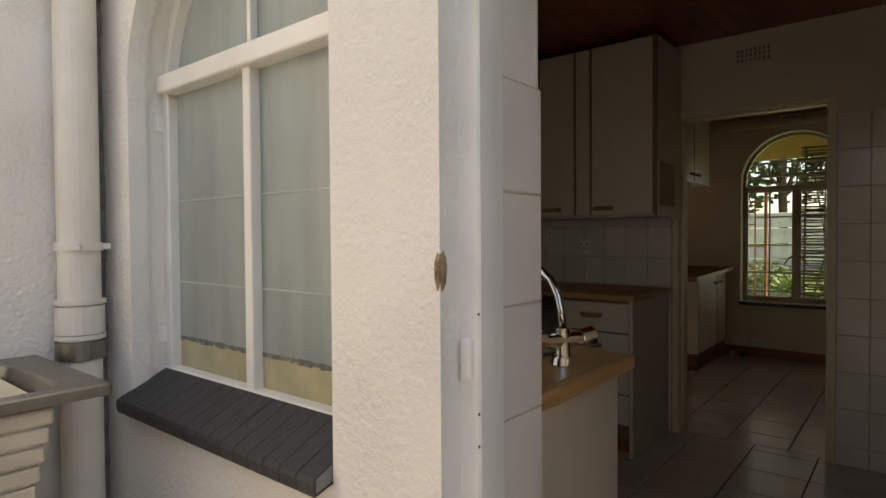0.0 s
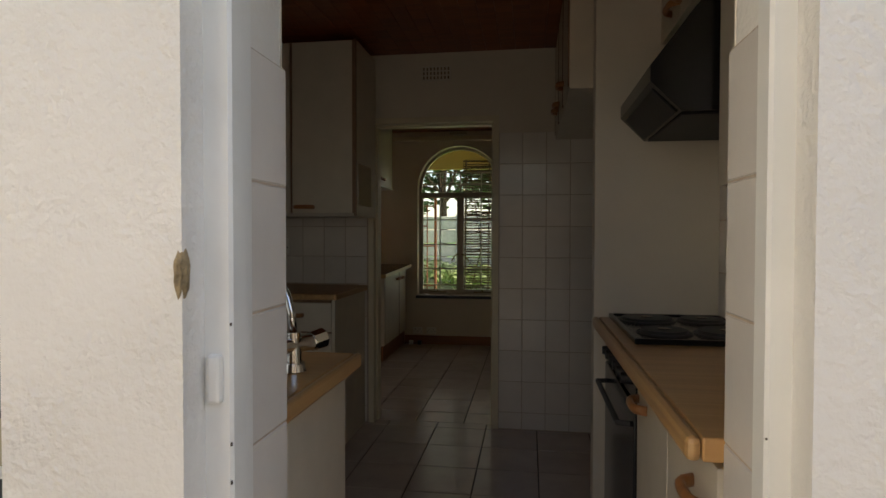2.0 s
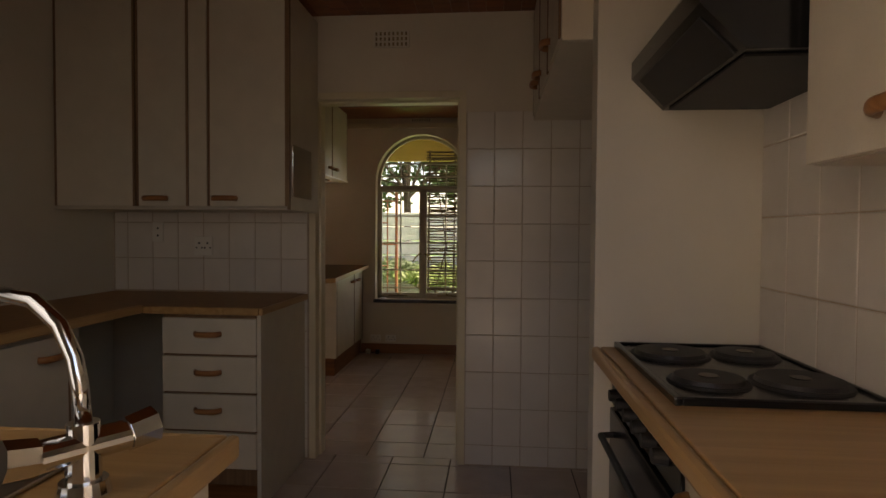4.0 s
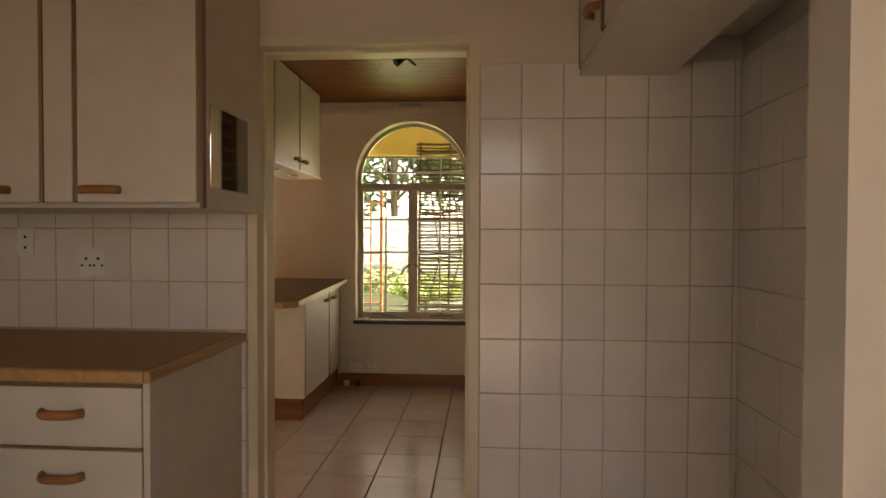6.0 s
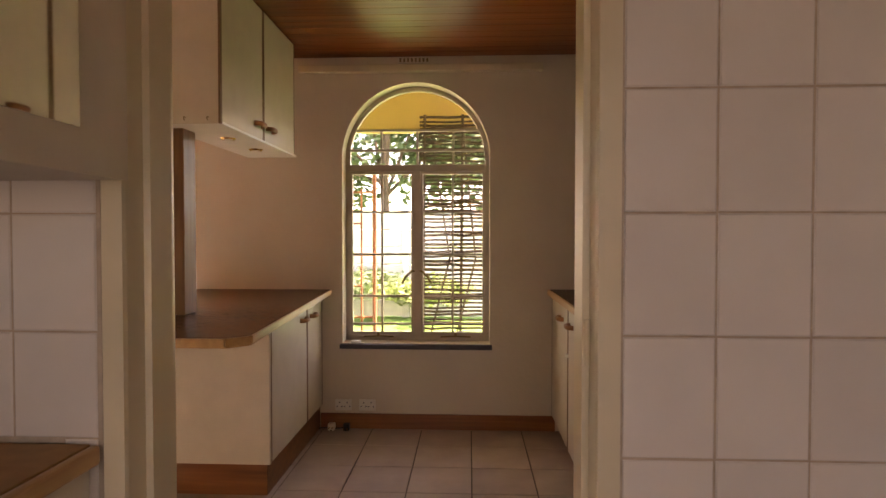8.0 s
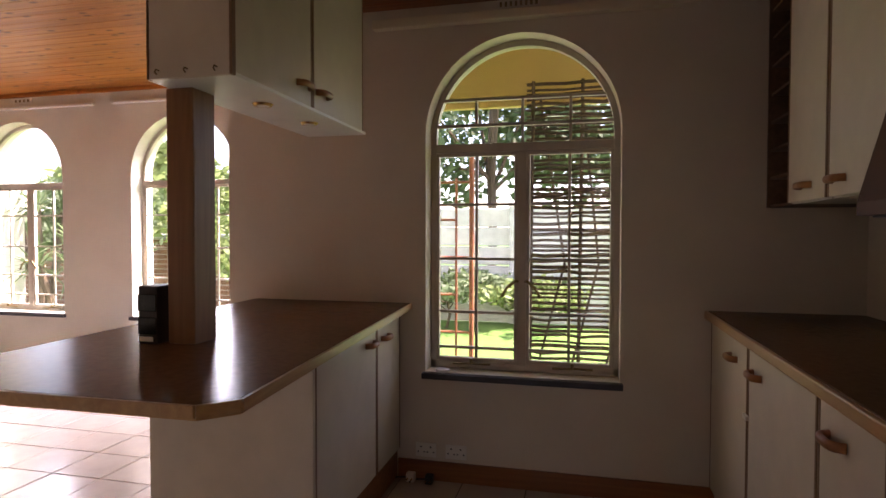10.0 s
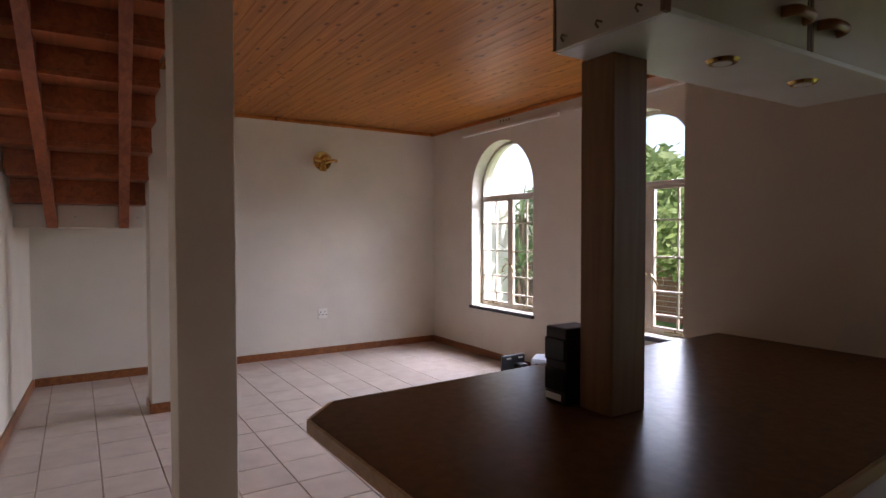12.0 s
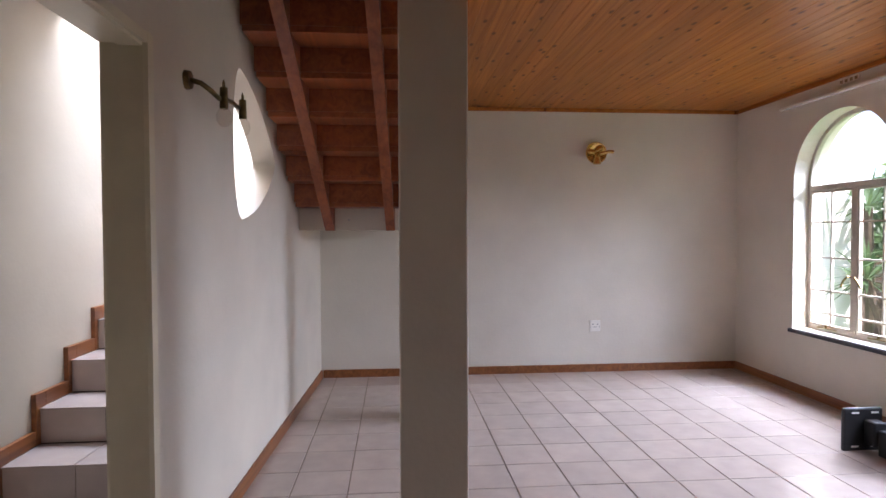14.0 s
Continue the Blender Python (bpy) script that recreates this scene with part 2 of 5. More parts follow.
LEAF_LIGHT = material("light_leaves", (0.17, 0.24, 0.06), 0.6, 9, 0.3, island=True)
for leaf_mat, glow in ((LEAF, (0.12, 0.18, 0.07)), (LEAF_LIGHT, (0.18, 0.25, 0.1))):
    lt = leaf_mat.node_tree
    through_light, both = lt.nodes.new("ShaderNodeBsdfTranslucent"), lt.nodes.new("ShaderNodeMixShader")
    through_light.inputs[0].default_value, both.inputs[0].default_value = (*glow, 1), 0.35
    lt.links.new(lt.nodes["Principled BSDF"].outputs[0], both.inputs[1]), lt.links.new(through_light.outputs[0], both.inputs[2])
    lt.links.new(both.outputs[0], lt.nodes["Material Output"].inputs[0])
BARK = material("bark", (0.11, 0.075, 0.05), 0.9, 20, 0.3, 0.8, 60)
RUST = material("red_oxide_steel", (0.36, 0.12, 0.06), 0.6, 20, 0.2)
REED = material("reed_slats", (0.10, 0.06, 0.04), 0.7, 30, 0.3, island=True)
SOFFIT = material("yellow_soffit_paint", (0.62, 0.42, 0.16), 0.6, 4, 0.05)
BRICK_OUT = material("garden_brick", (0.27, 0.13, 0.08), 0.9, 12, 0.25, 0.5, 60)


# ---- mesh helpers ----
def finish(name, bm, mat, parent=None, label="", smooth=False):
    me = bpy.data.meshes.new(name)
    bmesh.ops.recalc_face_normals(bm, faces=bm.faces[:])
    if smooth:
        for f in bm.faces:
            f.smooth = True
    bm.to_mesh(me), bm.free()
    me.materials.append(mat)
    ob = new(name, me)
    if parent:
        ob.parent = parent
    if label:
        ob["label"] = label
    return ob


def part(name, bm, mat, parent, label="", smooth=False):
    return finish(name, bm, mat, parent, label, smooth)


def thing(name, at, label, category, group="", kind=""):
    """An Empty at a thing's base. Its parts keep world coordinates through the helper offset."""
    ob = new(name)
    ob.empty_display_size = 0.05
    ob.location = at
    return tagged(ob, label, category, group, kind)


def box(bm, x0, x1, y0, y1, z0, z1, bevel=0.0, at=(0, 0, 0)):
    d = bmesh.ops.create_cube(bm, size=1.0)
    for v in d["verts"]:
        v.co = Vector(((x0 + x1) / 2 + v.co.x * (x1 - x0) - at[0], (y0 + y1) / 2 + v.co.y * (y1 - y0) - at[1], (z0 + z1) / 2 + v.co.z * (z1 - z0) - at[2]))
    if bevel:
        es = list({e for v in d["verts"] for e in v.link_edges})
        bmesh.ops.bevel(bm, geom=es, offset=bevel, segments=2, profile=0.5, affect="EDGES")
    return bm


def bx(x0, x1, y0, y1, z0, z1, bevel=0.0, at=(0, 0, 0)):
    return box(bmesh.new(), x0, x1, y0, y1, z0, z1, bevel, at)


def pbox(name, b, mat, parent, bevel=0.002, label=""):
    """A bevelled box in world coordinates as a part of a thing that stands unturned."""
    at = parent.location if not parent.parent else parent.parent.location
    return part(name, bx(*b, bevel, at), mat, parent, label)


def cyl(bm, p, q, r, r2=None, n=14):
    """A round bar from p to q."""
    p, q = Vector(p), Vector(q)
    d = bmesh.ops.create_cone(bm, cap_ends=True, segments=n, radius1=r, radius2=r if r2 is None else r2, depth=(q - p).length)
    m = Matrix.Translation((p + q) / 2) @ (q - p).to_track_quat("Z", "Y").to_matrix().to_4x4()
    bmesh.ops.transform(bm, matrix=m, verts=d["verts"])
    return bm


def tube(bm, pts, r, n=10):
    """A bent bar along points, closed at its ends."""
    pts = [Vector(p) for p in pts]
    rings = []
    for i, p in enumerate(pts):
        d = (pts[min(i + 1, len(pts) - 1)] - pts[max(i - 1, 0)]).normalized()
        a = d.orthogonal() if not rings else (last - d * last.dot(d))
        a.normalize()
        last, c = a, d.cross(a)
        rings.append([bm.verts.new(p + (a * math.cos(k * math.tau / n) + c * math.sin(k * math.tau / n)) * r) for k in range(n)])
    for u, v in zip(rings, rings[1:]):
        for k in range(n):
            bm.faces.new((u[k], u[(k + 1) % n], v[(k + 1) % n], v[k]))
    bm.faces.new(rings[0][::-1]), bm.faces.new(rings[-1])
    return bm


def prism(bm, outline, lo, hi, axis="y"):
    """A solid from an outline, drawn in the two other axes, between lo and hi along one axis."""
    def at(u, v, w):
        return {"x": (w, u, v), "y": (u, w, v), "z": (u, v, w)}[axis]
    a = [bm.verts.new(at(u, v, lo)) for u, v in outline]
    b = [bm.verts.new(at(u, v, hi)) for u, v in outline]
    bm.faces.new(a), bm.faces.new(b[::-1])
    for i in range(len(a)):
        j = (i + 1) % len(a)
        bm.faces.new((a[i], a[j], b[j], b[i]))
    return bm


def structure(name, bm, mat, label, category):
    if not name.startswith("ceiling"):
        bmesh.ops.remove_doubles(bm, verts=bm.verts[:], dist=0.00005)
    return tagged(finish(name, bm, mat), label, category, kind="structure")


def arch_z(x, xc, r, spring):
    return spring + math.sqrt(max(r * r - (x - xc) ** 2, 0))


def wall_along_x(bm, x0, x1, y0, y1, z0, z1, openings=()):
    """A wall along x. openings: (left, right, bottom, spring or top, arched)."""
    x = x0
    for a, b, lo, hi, arched in sorted(openings):
        if a > x:
            box(bm, x, a, y0, y1, z0, z1)
        if lo > z0:
            box(bm, a, b, y0, y1, z0, lo)
        if arched:
            r, c, n = (b - a) / 2, (a + b) / 2, 28
            xs = [c - r * math.cos(math.pi * i / n) for i in range(n + 1)]
            for u, v in zip(xs, xs[1:]):
                prism(bm, [(u, arch_z(u, c, r, hi)), (v, arch_z(v, c, r, hi)), (v, z1), (u, z1)], y0, y1)
        elif hi < z1:
            box(bm, a, b, y0, y1, hi, z1)
        x = b
    if x < x1:
        box(bm, x, x1, y0, y1, z0, z1)
    return bm


# ---- structure ----
CEIL1, CEIL2 = 2.44, 2.565
G = 0.02   # the door wall's slant towards the stair
# Upper part is raised out of view to keep sun off the yard.
yard = wall_along_x(bmesh.new(), -1.66, 5.0, 0.895, 0.945, -0.1, 4.6, [(-1.475, -0.635, 0.80, 1.66, True), (-0.378, 0.342, -0.1, 2.05, False)])
wall_along_x(yard, -2.35, 5.0, 0.945, 1.205, -0.1, 4.6, [(-1.49, -0.62, 0.80, 1.66, True), (-0.388, 0.362, -0.1, 2.09, False)])
structure("wall_courtyard", yard, PLASTER_OUT, "rough white painted plaster wall with window and door", "wall")
structure("wall_yard_side", bx(-1.88, -1.66, -5.0, 0.895, -0.1, 3.6), PLASTER_OUT, "white painted plaster yard wall behind a drain pipe", "wall")
# Unseen yard walls and ground, toned to set the light bounced indoors.
structure("wall_unseen_back", bx(-1.8, 5.0, -2.4, -2.2, -0.1, 2.2), YARD_BEIGE, "unseen beige wall closing the yard", "wall")
structure("wall_unseen_end", bx(5.0, 5.2, -2.4, 1.24, -0.1, 2.2), YARD_BEIGE, "unseen beige wall closing the yard", "wall")
structure("ground_yard", bx(-1.66, 5.0, -2.2, 0.895, -0.12, -0.02), PAVING, "grey concrete yard paving", "ground")
structure("wall_scullery_east", bx(0.775, 0.95, 1.205, 4.0, 0, 2.6), PLASTER, "cream plastered kitchen wall", "wall")
structure("wall_scullery_west", bx(-2.3, -2.155, 1.205, 4.0, 0, 2.6), PLASTER, "cream plastered kitchen wall", "wall")
structure("wall_between", wall_along_x(bmesh.new(), -2.3, 0.95, 4.0, 4.13, 0, 2.6, [(-1.0, -0.167, 0, 2.01, False)]), PLASTER_WARM, "cream plastered wall with door opening", "wall")
structure("wall_nib", bx(0.30, 0.775, 2.6, 2.69, 0, 2.5), PLASTER, "plain white plastered wall nib beside the cooker", "wall")
structure("wall_kitchen_window", wall_along_x(bmesh.new(), -2.38, 0.95, 6.84, 7.1, -0.1, 3.1, [(-1.235, -0.265, 0.565, 1.79, True)]), PLASTER_WARM, "cream plastered wall with an arched window", "wall")
structure("wall_kitchen_east", bx(0.77, 0.95, 4.13, 6.84, 0, 2.6), PLASTER_WARM, "cream plastered kitchen wall", "wall")
structure("wall_dining_east", bx(-2.38, -2.16, 7.1, 8.3, -0.1, 3.1), PLASTER, "white plastered return wall", "wall")
structure("wall_dining_window", wall_along_x(bmesh.new(), -7.15, -2.16, 8.3, 8.56, -0.1, 3.1, [(-6.1, -5.07, 0.54, 1.795, True), (-4.33, -3.30, 0.54, 1.795, True)]), PLASTER,
          "white plastered wall with two arched windows", "wall")
structure("wall_dining_west", bx(-7.15, -6.93, 3.0, 8.3, -0.1, 4.4), PLASTER, "plain white plastered wall with wood skirting", "wall")


def stair_face(x):
    """The stair wall's face towards the dining room, which runs a little askew."""
    return 4.105 - 0.045 * (x + 4.86)


def oval_span(x):
    """Lower and upper edge of the rounded opening at x."""
    s = min(max((-4.42 - x) / 0.83, 0.0), 1.0)
    top = 2.25 - 0.33 * s ** 1.6
    low = 1.43 + 0.25 * s ** 1.8
    e = min(math.sqrt(max(1 - (1 - s / 0.16) ** 2, 0)) if s < 0.16 else 1, (1 - s ** 5) ** 0.5)
    mid = 1.83 - 0.02 * s
    return mid + (low - mid) * e, mid + (top - mid) * e


ov = bmesh.new()
wall_along_x(ov, -6.93, -5.25, 4.02, 4.16, 0, 4.4)
wall_along_x(ov, -4.42, -2.3, 4.02, 4.16, 0, 4.4, [(-3.50, -2.62, 0, 2.04, False)])
xs = [-5.25 + 0.83 * (1 - math.cos(math.pi * i / 40)) / 2 for i in range(41)]
for u, v in zip(xs, xs[1:]):
    (l0, h0), (l1, h1) = oval_span(u), oval_span(v)
    prism(ov, [(u, 0), (v, 0), (v, l1), (u, l0)], 4.02, 4.16)
    prism(ov, [(u, h0), (v, h1), (v, 4.4), (u, 4.4)], 4.02, 4.16)
for v in ov.verts:
    v.co.y += stair_face(v.co.x) - 4.16
structure("wall_stair", ov, PLASTER_WARM, "cream plastered stair wall with a rounded opening", "wall")
structure("wall_stair_back", bx(-6.93, -2.3, 3.05, 3.2, 0, 4.4), PLASTER, "white plastered stairwell wall", "wall")
structure("column_stair", bx(-5.79, -5.55, 5.0, 5.24, 0, CEIL2, 0.006), PLASTER, "square white plastered column beside the stair", "column")
structure("landing", bx(-6.93, -6.0, 3.2, 5.0, 1.39, 1.56), PLASTER, "white plastered stair landing", "landing")
structure("column", bx(-3.79, -3.544, 4.913, 5.17, 0, CEIL2, 0.006), PLASTER_WARM, "square cream plastered column", "column")
# Added walls and slab close the stair void and house against the sky.
structure("wall_upper", bx(-3.3, -3.2, 4.13, 5.09, CEIL2 + 0.1, 4.4), PLASTER, "added wall closing the stair void", "wall")
structure("wall_upper_side", bx(-6.93, -3.2, 5.09, 5.2, CEIL2 + 0.03, 4.4), PLASTER, "added wall closing the stair void", "wall")
structure("closing_slab", bx(-7.15, 0.95, 1.24, 8.56, 4.4, 4.55), PLASTER, "added slab closing the house above", "ceiling")
structure("wall_closing_east", bx(0.95, 1.1, 1.24, 7.1, -0.1, 4.4), PLASTER_OUT, "added wall closing the house to the east", "wall")


def boards(x0, x1, y0, y1, z, along, width=0.09):
    """Tongue-and-groove boards, each with a small groove beside it."""
    bm = bmesh.new()
    a, b = (y0, y1) if along == "x" else (x0, x1)
    n = max(int((b - a) / width), 1)
    w = (b - a) / n
    for i in range(n):
        p, q = a + i * w, a + (i + 1) * w - 0.0012
        prof = [(p, z + 0.02), (p, z + 0.002), (p + 0.0014, z), (q - 0.0014, z), (q, z + 0.002), (q, z + 0.02)]
        prism(bm, prof, *((x0, x1) if along == "x" else (y0, y1)), "x" if along == "x" else "y")
    box(bm, x0, x1, y0, y1, z + 0.021, z + 0.04)
    return bm


structure("ceiling_scullery", boards(-2.155, 0.775, 1.205, 4.0, CEIL1, "y"), CEILING_DARK, "dark timber board ceiling", "ceiling")
structure("ceiling_kitchen", boards(-1.72, 0.77, 4.13, 6.84, CEIL1, "x"), CEILING_DARK, "red-brown timber board ceiling", "ceiling")
dining_ceiling = boards(-6.93, -2.38, 5.09, 8.3, CEIL2, "x")
structure("ceiling_dining", dining_ceiling, CEILING, "varnished knotty pine board ceiling", "ceiling")
structure("ceiling_passage", boards(-2.38, -1.74, 4.13, 6.84, CEIL2, "x"), CEILING, "varnished knotty pine board ceiling", "ceiling")
structure("ceiling_hall", boards(-3.2, -2.38, 4.13, 5.09, CEIL2, "x"), CEILING, "varnished knotty pine board ceiling", "ceiling")
structure("ceiling_step", bx(-1.74, -1.72, 4.13, 6.84, CEIL1, CEIL2 + 0.04), SKIRT, "timber edge board at the ceiling step", "trim")
structure("ceiling_stair", boards(-4.55, -2.3, 3.2, 3.9, 2.5, "y"), CEILING_DARK, "dark board ceiling over the stair foot", "ceiling")
structure("cornice_west", bx(-6.93, -6.90, 5.09, 8.3, CEIL2 - 0.035, CEIL2, 0.006), CEILING, "pine cornice strip", "trim")
structure("cornice_window", bx(-6.90, -2.38, 8.27, 8.3, CEIL2 - 0.035, CEIL2, 0.006), CEILING, "pine cornice strip", "trim")


structure("threshold", bx(-0.388, 0.362, 0.85, 1.1, -0.1, -0.004), PRECAST, "worn concrete door threshold", "threshold")


# ---- floors ----
def tile_mesh(name, w, d, mat, thick=0.008):
    """A flat tile with eased edges, lying at the origin."""
    bm = bmesh.new()
    e = 0.0025
    lo = [bm.verts.new((x, y, -thick)) for x, y in ((0, 0), (w, 0), (w, d), (0, d))]
    md = [bm.verts.new((x, y, -e)) for x, y in ((0, 0), (w, 0), (w, d), (0, d))]
    hi = [bm.verts.new((x, y, 0)) for x, y in ((e, e), (w - e, e), (w - e, d - e), (e, d - e))]
    for a, b in ((lo, md), (md, hi)):
        for i in range(4):
            bm.faces.new((a[i], a[(i + 1) % 4], b[(i + 1) % 4], b[i]))
    bm.faces.new(hi)
    me = bpy.data.meshes.new(name)
    bm.to_mesh(me), bm.free()
    me.materials.append(mat)
    return me


MESHES = {}


def lay(name, parent, mat, u0, u1, v0, v1, pu, pv, ou, ov_, place, joint=0.0029, skip=None):
    """Lays tiles of pitch pu by pv over a rectangle, cut at its borders. place: the pose of the plane's origin."""
    i0, j0 = math.floor((u0 - ou) / pu), math.floor((v0 - ov_) / pv)
    for i in range(i0, i0 + int((u1 - u0) / pu) + 3):
        for j in range(j0, j0 + int((v1 - v0) / pv) + 3):
            a, b = max(ou + i * pu + joint / 2, u0), min(ou + (i + 1) * pu - joint / 2, u1)
            c, d = max(ov_ + j * pv + joint / 2, v0), min(ov_ + (j + 1) * pv - joint / 2, v1)
            if b - a < 0.012 or d - c < 0.012 or (skip and skip(a, b, c, d)):
                continue
            key = (mat.name, round(b - a, 3), round(d - c, 3))
            if key not in MESHES:
                MESHES[key] = tile_mesh(name, b - a, d - c, mat)
            ob = new(name, MESHES[key])
            ob.parent = parent
            tilt = pose(0, 0, random.uniform(-0.0004, 0.0004), random.uniform(-0.12, 0.12), random.uniform(-0.12, 0.12))
            ob.matrix_local = parent.matrix_world.inverted() @ place @ pose(a, c, 0) @ tilt


floor_1 = structure("floor_scullery", bx(-2.3, 0.95, 1.1, 4.065, -0.1, -0.0065), GROUT_FLOOR, "glazed beige floor tiles with dark joints", "floor")
floor_2 = structure("floor_kitchen", bx(-2.38, 0.95, 4.065, 7.1, -0.1, -0.0065), GROUT_FLOOR, "glazed beige floor tiles with dark joints", "floor")
floor_3 = structure("floor_dining", bx(-7.1, -2.38, 3.1, 8.56, -0.1, -0.004), GROUT_PALE, "glossy pale pink-beige floor tiles with dark joints", "floor")

# ---- wall tile fields ----
TOP = 1.911
field_1 = structure("tile_field_east", bx(-0.153, 0.7755, 3.9912, 4.0, 0, TOP - 0.002), GROUT, "cream glazed wall tiles", "tile field")
field_2 = structure("tile_field_west", bx(-2.155, -1.018, 3.9912, 4.0, 0, 1.5), GROUT, "cream glazed splashback tiles", "tile field")
field_3 = structure("tile_field_alcove", bx(0.7662, 0.775, 2.69, 3.9965, 0, TOP - 0.002), GROUT, "cream glazed wall tiles in the fridge alcove", "tile field")
field_4 = structure("tile_field_cooker", bx(0.7662, 0.775, 1.205, 2.6, 0.6, 2.0), GROUT, "cream glazed splashback tiles behind the hob", "tile field")
field_5 = structure("tile_field_jamb_west", bx(-0.388, -0.3792, 1.05, 1.207, 0, 1.54), GROUT, "white glazed tiles on the door reveal", "tile field")
field_6 = structure("tile_field_jamb_east", bx(0.3532, 0.362, 1.05, 1.207, 0, 1.54), GROUT, "white glazed tiles on the door reveal", "tile field")
structure("jamb_plaster_west", bx(-0.403, -0.386, 1.205, 1.209, 0, 2.3), PLASTER, "white plastered reveal edge", "trim")
structure("jamb_plaster_east", bx(0.360, 0.380, 1.205, 1.209, 0, 2.3), PLASTER, "white plastered reveal edge", "trim")


# ---- door frames and windows ----
def door_frame(name, x0, x1, y0, y1, top, label, mat, flange=0.05, skew=0.0):
    """A pressed-steel frame lining an opening between x0 and x1: two jambs and a head with a rebate step."""
    t = thing(name, ((x0 + x1) / 2, (y0 + y1) / 2, 0), label, "door frame", kind="structure")
    o = Vector(t.location)
    s = 0.035
    def prof(side):
        # from the outer flange round the jamb; side +1 for the jamb at the low x
        k = 1 if side == 0 else -1
        e = x0 if side == 0 else x1
        pts = [(e - k * (flange - s), y0 - 0.012), (e + k * (s - 0.014), y0 - 0.012), (e + k * (s - 0.012), y0 - 0.002), (e + k * (s - 0.012), y0 + 0.05), (e + k * s, y0 + 0.052), (e + k * s, y1 - 0.004),
               (e + k * (s - 0.004), y1 + 0.012), (e - k * (flange - s), y1 + 0.012), (e - k * (flange - s), y1 + 0.001), (e, y1 + 0.001), (e, y0 - 0.001), (e - k * (flange - s), y0 - 0.001)]
        return [(px - o.x, py - o.y) for px, py in pts]
    for side in (0, 1):
        part("jamb", prism(bmesh.new(), prof(side), 0, top + flange - s, "z"), mat, t)
    bm = bmesh.new()
    box(bm, x0 + 0.001, x1 - 0.001, y0 - 0.0115, y1 + 0.0115, top - s + 0.012, top + flange - s - 0.001, 0.003, o)
    box(bm, x0 + s, x1 - s, y0 + 0.052, y1 - 0.004, top - s, top - s + 0.013, 0.002, o)
    part("head", bm, mat, t)
    return t


kf = door_frame("door_frame_kitchen", -1.0, -0.167, 4.0, 4.13, 2.01, "cream gloss painted steel door frame", PAINT_CREAM)
for z in (1.85, 1.05, 0.25):
    part("hinge", cyl(bmesh.new(), (0.389, -0.02, z), (0.389, -0.02, z + 0.08), 0.006), PAINT_CREAM, kf)
sf = door_frame("door_frame_stair", -3.50, -2.62, 3.905, 4.045, 2.04, "cream painted steel door frame to the stair", PAINT_CREAM)

yf = thing("door_frame_yard", (0, 0.995, 0), "white painted timber outer door frame with chipped edges", "door frame", kind="structure")
for s, xa in ((1, -0.388), (-1, 0.362)):
    part("jamb", prism(bmesh.new(), [(xa, -0.05), (xa + s * 0.044, -0.05), (xa + s * 0.048, -0.045), (xa + s * 0.048, -0.012), (xa + s * 0.036, -0.008), (xa + s * 0.036, 0.02), (xa + s * 0.024, 0.024), (xa + s * 0.024, 0.055), (xa, 0.055)], -0.004, 2.09, "z"), PAINT_WHITE, yf)
part("head", bx(-0.34, 0.314, 0.945, 1.05, 2.03, 2.09, 0.004, yf.location), PAINT_WHITE, yf)
latch = part("latch", bx(-0.372, -0.352, 0.935, 0.951, 1.03, 1.095, 0.005, yf.location), PAINT_WHITE, yf, "painted-over latch plate")
for z in (0.4, 1.75):
    part("hinge", cyl(bmesh.new(), (0.306, -0.055, z), (0.306, -0.055, z + 0.09), 0.007), PAINT_WHITE, yf)


